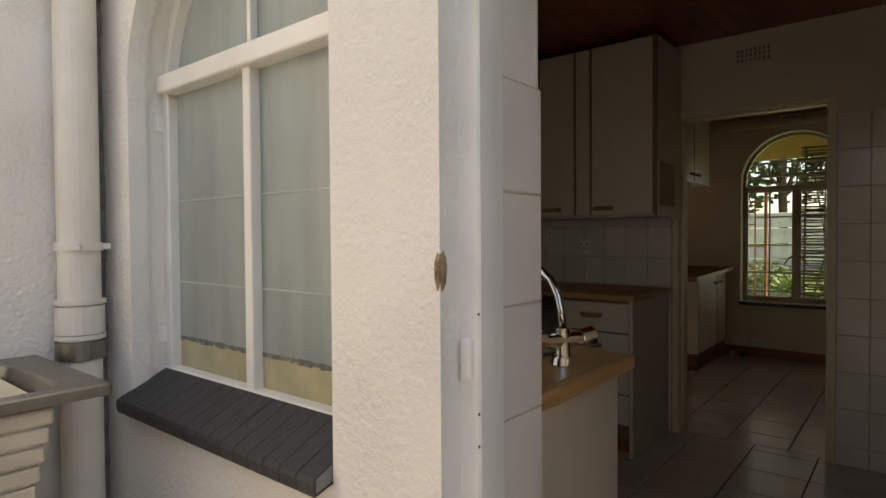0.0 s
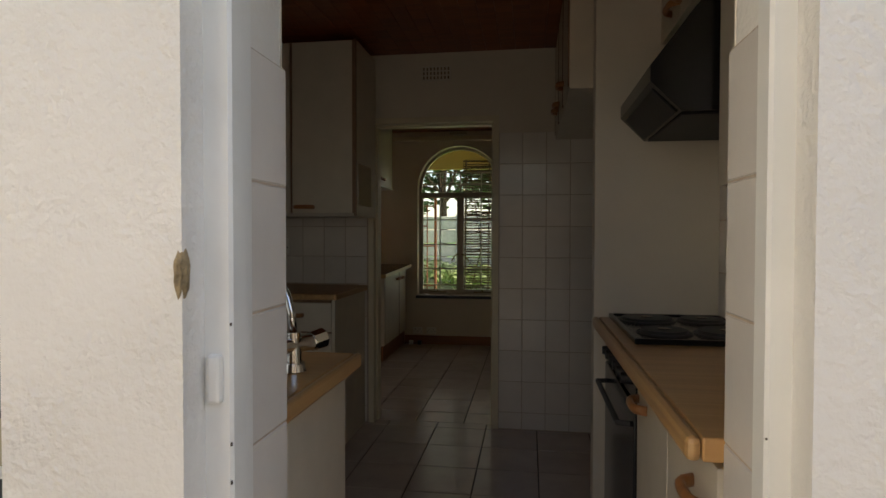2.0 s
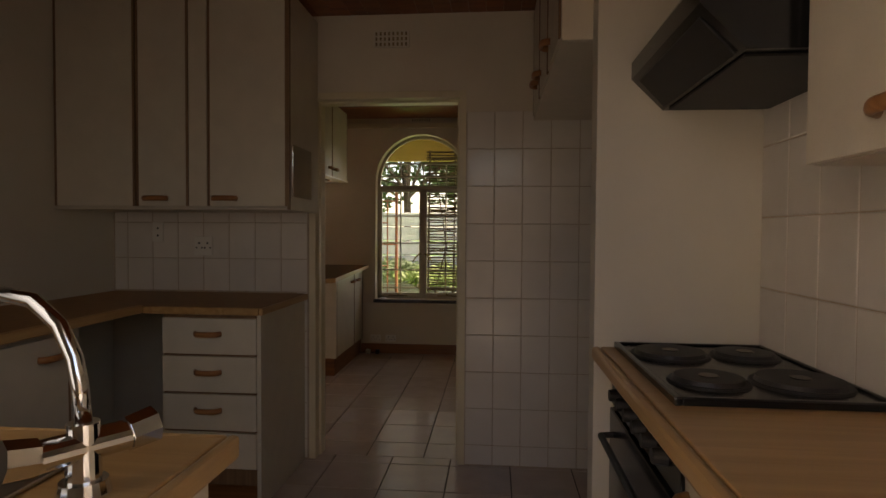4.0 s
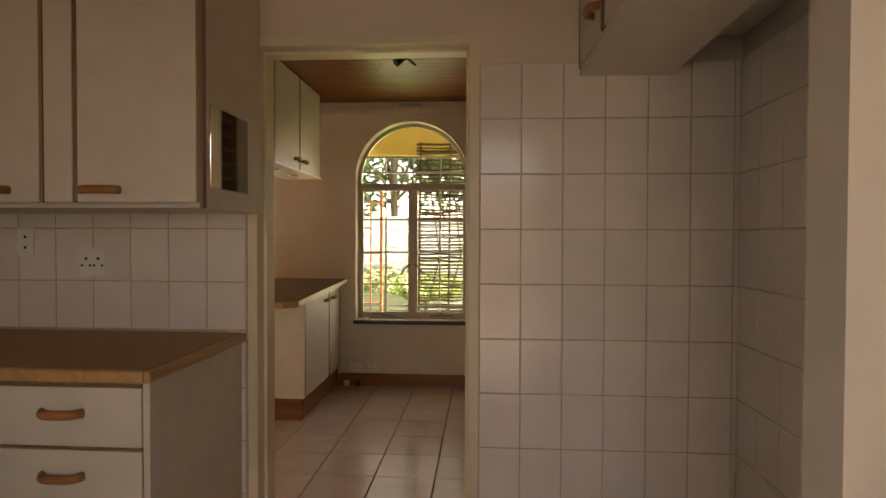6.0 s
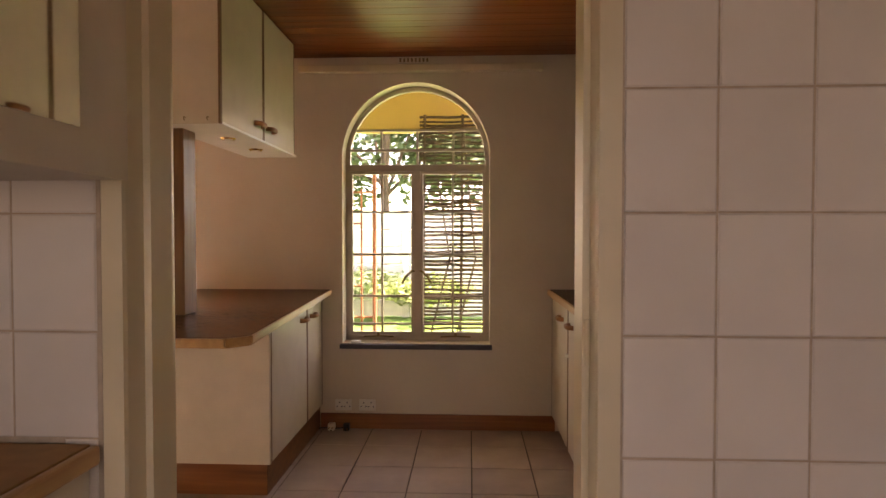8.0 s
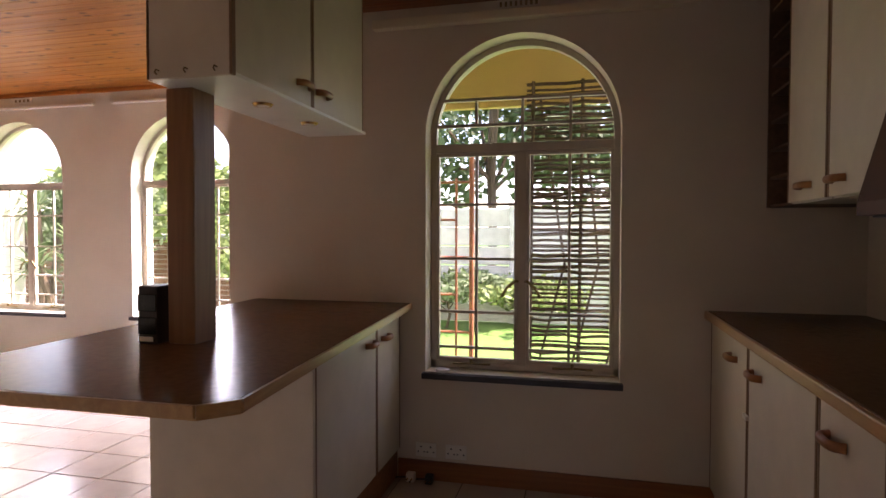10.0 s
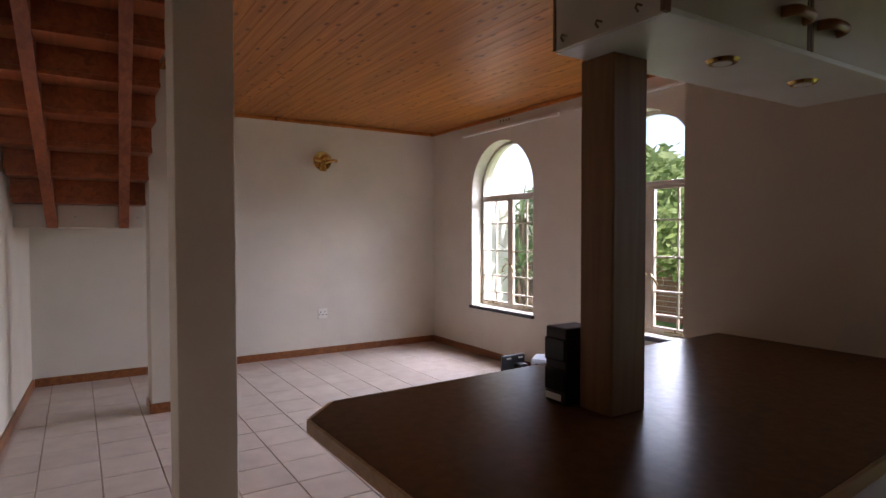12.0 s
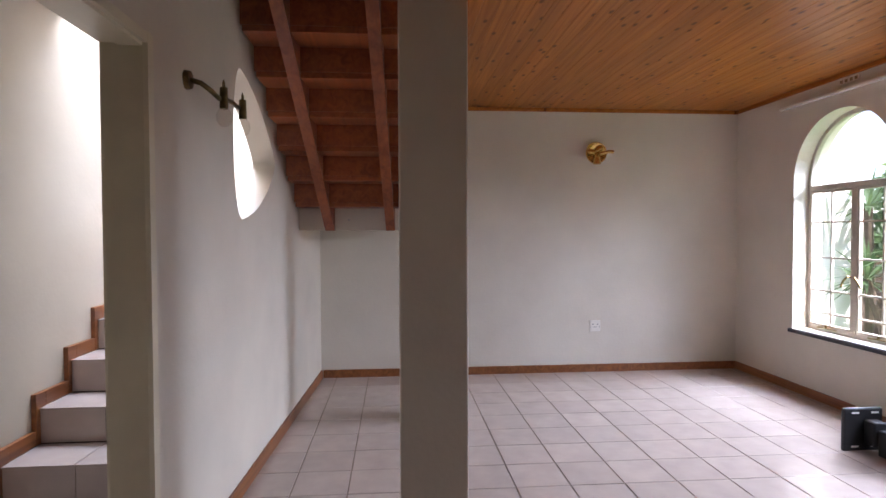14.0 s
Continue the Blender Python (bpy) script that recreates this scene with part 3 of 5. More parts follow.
def arched_window(name, x0, x1, zb, spring, y, rows_low, rows_top, mid, mat, label, cols=2, transom=1.75, arch_bars=True, glazing=None):
    """A steel casement window in an arched opening: frame, arch, transom, casements with their bars, panes, and stays."""
    t = thing(name, ((x0 + x1) / 2, y, zb), label, "window", kind="structure")
    o = Vector(t.location)
    c, r, d = (x0 + x1) / 2, (x1 - x0) / 2, 0.018
    fr = bmesh.new()
    box(fr, x0, x0 + 0.03, y - d, y + d, zb, spring, 0.003, o), box(fr, x1 - 0.03, x1, y - d, y + d, zb, spring, 0.003, o)
    box(fr, x0, x1, y - d, y + d, zb, zb + 0.04, 0.003, o)
    n = 30
    for i in range(n):
        a, b = math.pi * i / n, math.pi * (i + 1) / n
        prism(fr, [(c - o.x - r * math.cos(a), spring - o.z + r * math.sin(a)), (c - o.x - r * math.cos(b), spring - o.z + r * math.sin(b)),
                   (c - o.x - (r - 0.03) * math.cos(b), spring - o.z + (r - 0.03) * math.sin(b)), (c - o.x - (r - 0.03) * math.cos(a), spring - o.z + (r - 0.03) * math.sin(a))], -d, d)
    part("window_frame", fr, mat, t)
    part("transom", bx(x0 + 0.028, x1 - 0.028, y - 0.026, y + 0.02, transom - 0.022, transom + 0.022, 0.004, o), mat, t)
    if mid:
        part("mullion", bx(c - 0.024, c + 0.024, y - 0.024, y + 0.02, zb + 0.03, transom - 0.02, 0.004, o), mat, t)
    for a, b in ((x0 + 0.03, c - (0.024 if mid else 0.0)), (c + (0.024 if mid else 0.0), x1 - 0.03)):
        ca = bmesh.new()
        w = 0.016
        box(ca, a, a + w, y - 0.02, y + 0.012, zb + 0.04, transom - 0.024, 0.002, o), box(ca, b - w, b, y - 0.02, y + 0.012, zb + 0.04, transom - 0.024, 0.002, o)
        box(ca, a, b, y - 0.0198, y + 0.0118, zb + 0.04, zb + 0.058, 0.002, o), box(ca, a, b, y - 0.0198, y + 0.0118, transom - 0.042, transom - 0.024, 0.002, o)
        casement = part("casement", ca, mat, t)
        for k in range(1, cols):
            x = a + (b - a) * k / cols
            part("glazing_bar", bx(x - 0.007, x + 0.007, y - 0.012, y + 0.008, zb + 0.056, transom - 0.04, 0.001, o), mat, casement)
        for z in rows_low:
            part("glazing_bar", bx(a + 0.012, b - 0.012, y - 0.0115, y + 0.0075, z - 0.007, z + 0.007, 0.001, o), mat, casement)
    for z in rows_top:
        h = math.sqrt(max((r - 0.02) ** 2 - max(z - spring, 0) ** 2, 0.01))
        part("glazing_bar", bx(c - h, c + h, y - 0.012, y + 0.008, z - 0.008, z + 0.008, 0.001, o), mat, t)
    if rows_top:
        for x, za in ((c - r / 2, rows_top[0]), (c, transom + 0.02), (c + r / 2, transom + 0.02)):
            part("glazing_bar", bx(x - 0.007, x + 0.007, y - 0.011, y + 0.007, za, rows_top[-1], 0.001, o), mat, t)
    pane = bmesh.new()
    prism(pane, [(x0 - o.x + 0.01, zb - o.z + 0.02), (x1 - o.x - 0.01, zb - o.z + 0.02)] + [(c - o.x + (r - 0.01) * math.cos(math.pi * i / 24), spring - o.z + (r - 0.01) * math.sin(math.pi * i / 24)) for i in range(25)], 0.0, 0.003)
    p = part("pane", pane, glazing or GLASS, t)
    p.visible_shadow = False
    return t


w1 = arched_window("window_kitchen", -1.235, -0.265, 0.565, 1.79, 6.97, (0.675, 0.865, 1.148, 1.435), (1.85, 1.985), True, FRAME_PAINT, "cream steel arched casement window with small panes", transom=1.73)
w2 = arched_window("window_dining_east", -4.33, -3.30, 0.54, 1.795, 8.45, (0.69, 0.876, 1.15, 1.443), (), True, FRAME_PAINT, "cream steel arched window with small panes", transom=1.73)
w3 = arched_window("window_dining_west", -6.1, -5.07, 0.54, 1.795, 8.45, (0.69, 0.876, 1.15, 1.443), (), True, FRAME_PAINT, "cream steel arched window with small panes", transom=1.73)
for w, (xa, xb, y0, z) in ((w1, (-1.25, -0.25, 6.81, 0.565)), (w2, (-4.35, -3.28, 8.27, 0.54)), (w3, (-6.12, -5.05, 8.27, 0.54))):
    o = w.location
    part("window_sill", bx(xa, xb, y0, o.y - 0.02, z - 0.035, z - 0.003, 0.004, o), SILL, w, "dark polished slate sill")
    c = o.x
    for s in (-1, 1):
        h = tube(bmesh.new(), [(s * 0.02, -0.03, 0.47), (s * 0.03, -0.05, 0.475), (s * 0.07, -0.055, 0.44), (s * 0.10, -0.05, 0.39)], 0.008, 8)
        part("casement_handle", h, BRASS_OLD, w, "dark bronze casement handle")
        st = tube(bmesh.new(), [(s * 0.26 - 0.1, -0.04, 0.03), (s * 0.26, -0.045, 0.035), (s * 0.26 + 0.1, -0.035, 0.03)], 0.006, 8)
        cyl(st, (s * 0.26, -0.045, 0.03), (s * 0.26, -0.045, 0.06), 0.009)
        part("window_stay", st, BRASS_OLD, w, "dark bronze casement stay")

# yard window: painted frame and dull back-painted glass
yw = thing("window_yard", (-1.055, 1.025, 0.84), "white painted steel arched window with dull clouded glass", "window", kind="structure")
o = Vector(yw.location)
XL, XR, XM = -1.49, -0.62, -1.062
fr = bmesh.new()
box(fr, XL, XL + 0.035, 0.995, 1.045, 0.84, 1.66, 0.004, o), box(fr, XR - 0.035, XR, 0.995, 1.045, 0.84, 1.66, 0.004, o), box(fr, XL, XR, 0.99, 1.045, 0.84, 0.89, 0.005, o)
R = (XR - XL) / 2
for i in range(26):
    a, b = math.pi * i / 26, math.pi * (i + 1) / 26
    prism(fr, [(-R * math.cos(a), 0.82 + R * math.sin(a)), (-R * math.cos(b), 0.82 + R * math.sin(b)), (-(R - 0.035) * math.cos(b), 0.82 + (R - 0.035) * math.sin(b)), (-(R - 0.035) * math.cos(a), 0.82 + (R - 0.035) * math.sin(a))], -0.03, 0.02)
part("window_frame", fr, PAINT_WHITE, yw)
part("transom", bx(XL + 0.005, XR - 0.005, 0.975, 1.045, 1.665, 1.715, 0.006, o), PAINT_WHITE, yw)
part("mullion", bx(XM - 0.016, XM + 0.016, 0.995, 1.045, 0.88, 1.67, 0.004, o), PAINT_WHITE, yw)
part("mullion", bx(XM - 0.008, XM + 0.008, 1.005, 1.045, 1.71, 2.06, 0.003, o), PAINT_WHITE, yw)
GREY_MOTTLE = material("mottled_grey", (0.16, 0.16, 0.14), 0.9, 40, 0.4)
STREAK = material("pale_streak", (0.37, 0.4, 0.375), 0.5)
for xa, xb in ((XL + 0.03, XM - 0.012), (XM + 0.012, XR - 0.03)):
    part("pane", bx(xa, xb, 1.023, 1.029, 0.975, 1.67, 0, o), FROST, yw)
    part("pane", bx(xa, xb, 1.0235, 1.0295, 0.885, 0.975, 0, o), FROST_LOW, yw, "yellowed lower band of the glass")
    edge = bmesh.new()
    x = xa
    while x < xb - 0.01:
        w, h = random.uniform(0.006, 0.02), random.uniform(0.002, 0.009)
        box(edge, x, min(x + w, xb), 1.0215, 1.024, 0.972 - h, 0.975 + h * 0.5, 0.001, o)
        x += w
    part("putty_line", edge, GREY_MOTTLE, yw, "mildewed putty line")
arc = [((R - 0.03) * math.cos(math.pi * i / 24), 0.84 + (R - 0.05) * math.sin(math.pi * i / 24)) for i in range(25)]
part("pane", prism(bmesh.new(), arc, 0.0, 0.006), FROST, yw)
for z in (0.96, 1.56):
    part("hinge", bx(XL - 0.006, XL + 0.008, 0.975, 1., z, z + 0.045, 0.004, o), PAINT_WHITE, yw)
# Thin pale lines laid across the outside of the panes.
for z in (1.13, 1.36):
    part("pane_line", bx(XL + 0.035, XR - 0.035, 1.0215, 1.0235, z, z + 0.005, 0.001, o), STREAK, yw)

sill = thing("window_sill_yard", (-1.045, 0.915, 0.81), "black painted sloping brick sill with pale joints", "window sill", kind="structure")
n = 16
for i in range(n):
    x0, x1 = -0.435 + i * (0.842 / n), -0.435 + (i + 1) * (0.842 / n) - 0.0025
    part("brick", prism(bmesh.new(), [(-0.062, 0.004), (-0.058, 0.014), (0.08, 0.078), (0.08, 0.02), (-0.058, -0.02)], x0, x1, "x"), SLATE, sill)
part("mortar", prism(bmesh.new(), [(-0.055, 0.012), (0.08, 0.0755), (0.08, 0.025), (-0.055, -0.012)], -0.433, 0.406, "x"), material("pale_mortar", (0.24, 0.23, 0.22), 0.9, 30, 0.2), sill)

# ---- yard: drain pipe, sink, chipped plaster ----
pipe = thing("drain_pipe", (-1.592, 0.81, 0), "white painted drain pipe with a grey collar", "pipe")
part("pipe", cyl(bmesh.new(), (0, 0, -0.05), (0, 0, 3.1), 0.052, n=24), PIPE, pipe, smooth=False)
for z, r, h, m in ((1.0, 0.06, 0.075, PIPE), (1.08, 0.064, 0.012, PIPE), (0.985, 0.062, 0.012, PIPE), (0.93, 0.061, 0.05, STEEL_DULL), (1.225, 0.058, 0.022, PIPE)):
    part("collar", cyl(bmesh.new(), (0, 0, z), (0, 0, z + h), r, n=24), m, pipe)
part("bracket", bx(-0.075, 0.03, -0.01, 0.07, 1.228, 1.245, 0.002), PIPE, pipe)
part("clip_bolt", cyl(bmesh.new(), (0.06, -0.02, 1.235), (0.075, -0.03, 1.235), 0.008), PIPE, pipe)

yard_sink = thing("laundry_sink", (-1.385, 0.515, 0.05), "stainless steel rimmed outdoor laundry sink with ribbed basin", "sink")


def round_loop(bm, hx, y0, y1, r, z):
    """A ring of vertices round a rectangle with rounded corners."""
    ring = []
    for k, (sx, yc) in enumerate(((1, y1 - r), (-1, y1 - r), (-1, y0 + r), (1, y0 + r))):
        for i in range(7):
            a = math.pi / 2 * (k + i / 6)
            ring.append(bm.verts.new((sx * (hx - r) + r * math.cos(a), yc + r * math.sin(a), z)))
    return ring


def skin(bm, rings):
    for a, b in zip(rings, rings[1:]):
        for i in range(len(a)):
            bm.faces.new((a[i], a[(i + 1) % len(a)], b[(i + 1) % len(a)], b[i]))


rim = bmesh.new()
skin(rim, [round_loop(rim, 0.243, -0.5, 0.2, 0.004, 0.874), round_loop(rim, 0.245, -0.502, 0.202, 0.006, 0.896), round_loop(rim, 0.241, -0.498, 0.198, 0.006, 0.9), round_loop(rim, 0.198, -0.462, 0.125, 0.05, 0.899), round_loop(rim, 0.192, -0.456, 0.119, 0.05, 0.894)])
part("rim", rim, STEEL_DULL, yard_sink, "dull stainless steel rim")
bowl = bmesh.new()
bowl_rings = [round_loop(bowl, 0.192, -0.456, 0.119, 0.05, 0.894), round_loop(bowl, 0.186, -0.448, 0.11, 0.05, 0.86), round_loop(bowl, 0.17, -0.43, 0.095, 0.05, 0.76), round_loop(bowl, 0.15, -0.4, 0.07, 0.05, 0.735)]
skin(bowl, bowl_rings)
bowl.faces.new(bowl_rings[-1])
part("bowl", bowl, STEEL_DULL, yard_sink, "", True)
tub = bmesh.new()
for k in range(8):
    z0, z1 = 0.56 + k * 0.039, 0.56 + k * 0.039 + 0.033
    w = 0.16 + 0.03 * k / 7
    box(tub, -w - 0.02, w + 0.03, -0.47, 0.05 + 0.05 * k / 7, z0, z1, 0.006)
    box(tub, -w - 0.015, w + 0.022, -0.465, 0.042 + 0.05 * k / 7, z1 - 0.002, z1 + 0.008)
part("basin_shell", tub, PIPE_DIRTY, yard_sink, "cream ribbed concrete basin shell")
part("pier", bx(-0.26, 0.22, -0.5, 0.1, -0.07, 0.562, 0.02), PLASTER_OUT, yard_sink, "plastered pier")
kerb = structure("kerb_yard", bx(-1.66, -1.3, 0.745, 0.895, -0.02, 0.5, 0.03), PLASTER_OUT, "rough plastered plinth under the drain pipe", "plinth")

chip = bmesh.new()
bmesh.ops.create_icosphere(chip, subdivisions=3, radius=1)
for v in chip.verts:
    v.co *= 1 + 0.2 * noise.noise(v.co * 2.3)
    v.co = Vector((v.co.x * 0.009 - 0.382, v.co.y * 0.011 + 0.901, v.co.z * 0.035 + 1.203))
tagged(finish("plaster_chip", chip, HOLE), "chipped plaster patch showing raw brick at the edge", "plaster damage")

# worn paint on the outer door frame and a dark uneven streak in the corner behind the pipe
rnd = random.Random(77)
CHIP = material("bare_wood_chip", (0.1, 0.075, 0.05), 0.9, 60, 0.4)
chips = bmesh.new()
for k in range(34):
    left = k % 2
    xe = (-0.341, -0.352, -0.364)[k % 3] if left else (0.315, 0.326, 0.338)[k % 3]
    yy = (0.945, 0.985, 1.017)[k % 3]
    z, h = rnd.uniform(0.1, 1.95), rnd.uniform(0.002, 0.006)
    box(chips, xe - 0.0012, xe + 0.0012, yy - 0.0022, yy + 0.001, z, z + h, 0.0008, yf.location)
part("paint_chips", chips, CHIP, yf, "bare dark spots where the paint has chipped")["kind"] = "stuff"
dark_strip = bmesh.new()
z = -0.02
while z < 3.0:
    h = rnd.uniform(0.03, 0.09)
    box(dark_strip, -1.659, -1.642 + rnd.uniform(0, 0.012), 0.883 - rnd.uniform(0, 0.006), 0.894, z, z + h)
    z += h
tagged(finish("corner_streak", dark_strip, GREY_MOTTLE), "dark grey streak in the wall corner behind the pipe", "stain", kind="structure")

# ---- cabinets ----
def facing(face, plane, u0, u1, d0, d1):
    """x and y range of a slab u0..u1 along a front and d0..d1 out of it."""
    if face == "-y":
        return u0, u1, plane - d1, plane - d0
    if face == "+x":
        return plane + d0, plane + d1, u0, u1
    return plane - d1, plane - d0, u0, u1


def bow_handle(parent, face, plane, u, z, width=0.12, upright=False):
    """A bent wooden bow handle."""
    o = parent.location if not parent.parent else parent.parent.location
    pts = []
    for i in range(11):
        s = i / 10 * 2 - 1
        d = 0.03 * (1 - abs(s) ** 5) + 0.001
        a = s * width / 2
        x0, _, y0, _ = facing(face, plane, u + (0 if upright else a), u, d, d)
        if face == "-y":
            p = (u + (0 if upright else a), plane - d, z + (a if upright else 0))
        elif face == "+x":
            p = (plane + d, u + (0 if upright else a), z + (a if upright else 0))
        else:
            p = (plane - d, u + (0 if upright else a), z + (a if upright else 0))
        pts.append(Vector(p) - Vector(o))
    bm = tube(bmesh.new(), pts, 0.0095, 10)
    for v in bm.verts:
        c = z - o[2]
        if not upright:
            v.co.z = c + (v.co.z - c) * 1.35
    return part("handle", bm, HANDLE, parent, "orange-brown wooden bow handle", True)


def front(parent, face, plane, u0, u1, z0, z1, handle=None, name="door", thick=0.018, edges=True, width=0.12):
    o = parent.location
    e = 0.012 if edges else 0.0
    a = facing(face, plane, u0 + e, u1 - e, 0.001, thick)
    d = part(name, bx(*a, z0, z1, 0.002, o), MELAMINE, parent)
    if edges:
        for p, q in ((u0, u0 + e - 0.0004), (u1 - e + 0.0004, u1)):
            part("edge_strip", bx(*facing(face, plane, p, q, 0.001, thick + 0.001), z0, z1, 0.002, o), EDGING, d, "brown wood edge strip")
    if handle:
        bow_handle(d, face, plane + {"-y": -thick, "+x": thick, "-x": -thick}[face] if face != "-y" else plane - thick, *handle, width)
    return d


TANTOP = material("tan_laminate", (0.4, 0.22, 0.09), 0.45, 30, 0.1, 0.03, 200, stain=0.15, spec=0.1)
# scullery: wall units on the door wall
wu = thing("wall_cabinet", (-1.55, 4.0, 1.385), "tall cream melamine wall cabinet with brown edging", "wall cabinet")
pbox("body", (-2.15, -0.975, 3.56, 3.985, 1.378, 2.40), CARCASS, wu)
pbox("bottom_board", (-2.15, -0.975, 3.54, 3.985, 1.366, 1.3765), CARCASS, wu, 0.001)
pbox("side_panel", (-0.9745, -0.965, 3.562, 3.985, 1.366, 2.40), MELAMINE, wu, 0.001)
pbox("edge_strip", (-0.9745, -0.9645, 3.538, 3.5615, 1.366, 2.40), EDGING, wu, 0.001, "brown edge strip")
front(wu, "-y", 3.56, -2.15, -1.735, 1.383, 2.39, None)
front(wu, "-y", 3.56, -1.728, -1.465, 1.383, 2.39, (-1.63, 1.42))
front(wu, "-y", 3.56, -1.462, -1.372, 1.383, 2.39, None, "filler_panel", edges=False)
front(wu, "-y", 3.56, -1.368, -0.975, 1.383, 2.39, (-1.283, 1.42))
mir = pbox("mirror", (-0.964, -0.960, 3.58, 3.86, 1.43, 1.68), MIRROR, wu, 0.001, "small mirror on the cabinet side")

dr = thing("drawer_unit", (-1.27, 3.7, 0), "cream drawer unit with wooden bow handles", "drawer unit")
# Brown body behind the drawers darkens their gaps, shade put into the colour.
pbox("body", (-1.505, -1.058, 3.395, 3.99, 0.1, 0.888), EDGING, dr)
pbox("side_panel", (-1.0575, -1.038, 3.38, 3.985, 0.0, 0.888), MELAMINE, dr)
pbox("plinth", (-1.485, -1.056, 3.47, 3.5, 0.0, 0.0995), SKIRT, dr)
for k in range(4):
    zt = 0.868 - k * 0.174
    front(dr, "-y", 3.395, -1.503, -1.06, zt - 0.163, zt, (-1.285, zt - 0.07), "drawer", edges=False)
base = thing("base_cabinet", (-1.86, 3.75, 0), "open-fronted dark base cabinet beside the drawers", "base cabinet")
pbox("body", (-2.15, -1.523, 3.97, 3.99, 0.0, 0.888), CARCASS, base)
pbox("side_panel", (-1.522, -1.506, 3.43, 3.969, 0.0, 0.888), CARCASS, base)
lbase = thing("base_cabinet", (-1.86, 2.6, 0), "cream base cabinet run along the window wall", "base cabinet")
pbox("body", (-2.15, -1.62, 1.86, 3.0, 0.1, 0.888), CARCASS, lbase)
for a in (1.87, 2.43):
    front(lbase, "+x", -1.62, a, a + 0.5, 0.11, 0.87, (a + 0.4, 0.80))
wt = thing("worktop", (-1.6, 3.7, 0.89), "brown laminate worktop with a golden wood edge", "worktop")
pbox("top", (-2.15, -1.035, 3.363, 3.985, 0.889, 0.922), TANTOP, wt, 0.003)
pbox("front_edge", (-1.575, -1.035, 3.345, 3.3625, 0.888, 0.9215), WORKTOP_EDGE, wt, 0.006)
pbox("side_edge", (-1.0345, -1.017, 3.345, 3.985, 0.888, 0.9215), WORKTOP_EDGE, wt, 0.006)
wtl = thing("worktop", (-1.86, 2.6, 0.89), "brown laminate worktop along the side wall", "worktop")
pbox("top", (-2.15, -1.59, 1.845, 3.361, 0.8905, 0.93), TANTOP, wtl, 0.003)
pbox("front_edge", (-1.5895, -1.572, 1.845, 3.343, 0.8905, 0.9295), WORKTOP_EDGE, wtl, 0.006)

# sink counter under the yard window
sk = thing("sink_cabinet", (-1.2, 1.55, 0), "cream sink cabinet with a plain end panel", "sink cabinet")
pbox("body", (-2.1, -0.462, 1.212, 1.73, 0.1, 0.885), CARCASS, sk)
pbox("end_panel", (-0.4615, -0.445, 1.212, 1.74, 0.0, 0.885), MELAMINE, sk)
wts = thing("worktop", (-1.2, 1.55, 0.888), "golden brown laminate sink worktop", "worktop")
WARMTOP = wood("golden_laminate", (0.44, 0.235, 0.085), (0.55, 0.31, 0.125), "x", 0.28, 1.2)
pbox("top", (-2.15, -0.43, 1.212, 1.762, 0.888, 0.928), WARMTOP, wts, 0.003)
pbox("end_edge", (-0.4295, -0.41, 1.212, 1.78, 0.888, 0.9275), WORKTOP_EDGE, wts, 0.007)
pbox("front_edge", (-2.15, -0.43, 1.7625, 1.78, 0.888, 0.9275), WORKTOP_EDGE, wts, 0.007)
ks = thing("kitchen_sink", (-0.85, 1.505, 0.928), "stainless steel inset sink", "sink")
rim = bmesh.new()
box(rim, -0.36, 0.26, 0.13, 0.18, 0.0, 0.008, 0.003), box(rim, -0.36, 0.26, -0.2, -0.15, 0.0, 0.008, 0.003), box(rim, -0.36, -0.31, -0.149, 0.129, 0.0, 0.008, 0.003), box(rim, 0.2, 0.26, -0.149, 0.129, 0.0, 0.008, 0.003)
part("rim", rim, STEEL, ks)
bw = bmesh.new()
box(bw, -0.31, 0.2, -0.15, 0.13, 0.0015, 0.004)
part("bowl", bw, STEEL, ks)
tap = thing("mixer_tap", (-0.51, 1.545, 0.936), "chrome swan-neck mixer tap", "tap")
part("base", cyl(cyl(bmesh.new(), (0, 0, -0.006), (0, 0, 0.012), 0.032, 0.028, 20), (0, 0, 0.012), (0, 0, 0.085), 0.021, 0.019, 20), CHROME, tap)
part("body", cyl(bmesh.new(), (-0.028, -0.045, 0.055), (0.028, 0.045, 0.055), 0.02, n=18), CHROME, tap)
neck = [(0, 0, 0.085), (-0.004, 0.0, 0.13), (-0.014, 0.004, 0.165), (-0.038, 0.01, 0.205), (-0.08, 0.018, 0.235), (-0.13, 0.026, 0.242), (-0.175, 0.034, 0.222), (-0.2, 0.038, 0.185), (-0.205, 0.04, 0.16)]
part("spout", tube(bmesh.new(), neck, 0.0105, 12), CHROME, tap, "", True)
for s in (-1, 1):
    kb = cyl(bmesh.new(), (s * 0.028, s * 0.045, 0.055), (s * 0.046, s * 0.076, 0.06), 0.024, 0.026, 8)
    part("knob", kb, CHROME, tap, "fluted chrome knob")

# cooker run
ck = thing("base_cabinet", (0.55, 1.6, 0), "cream base cabinet with wooden bow handles", "base cabinet")
pbox("body", (0.345, 0.765, 1.27, 1.985, 0.1, 0.888), CARCASS, ck)
pbox("plinth", (0.37, 0.39, 1.27, 1.985, 0.0, 0.0995), SKIRT, ck)
front(ck, "-x", 0.345, 1.28, 1.62, 0.11, 0.875, (1.36, 0.80), edges=False)
front(ck, "-x", 0.345, 1.625, 1.98, 0.11, 0.875, (1.90, 0.80), edges=False)
oven = thing("oven", (0.55, 2.32, 0.0), "black built-in electric oven under the worktop", "oven")
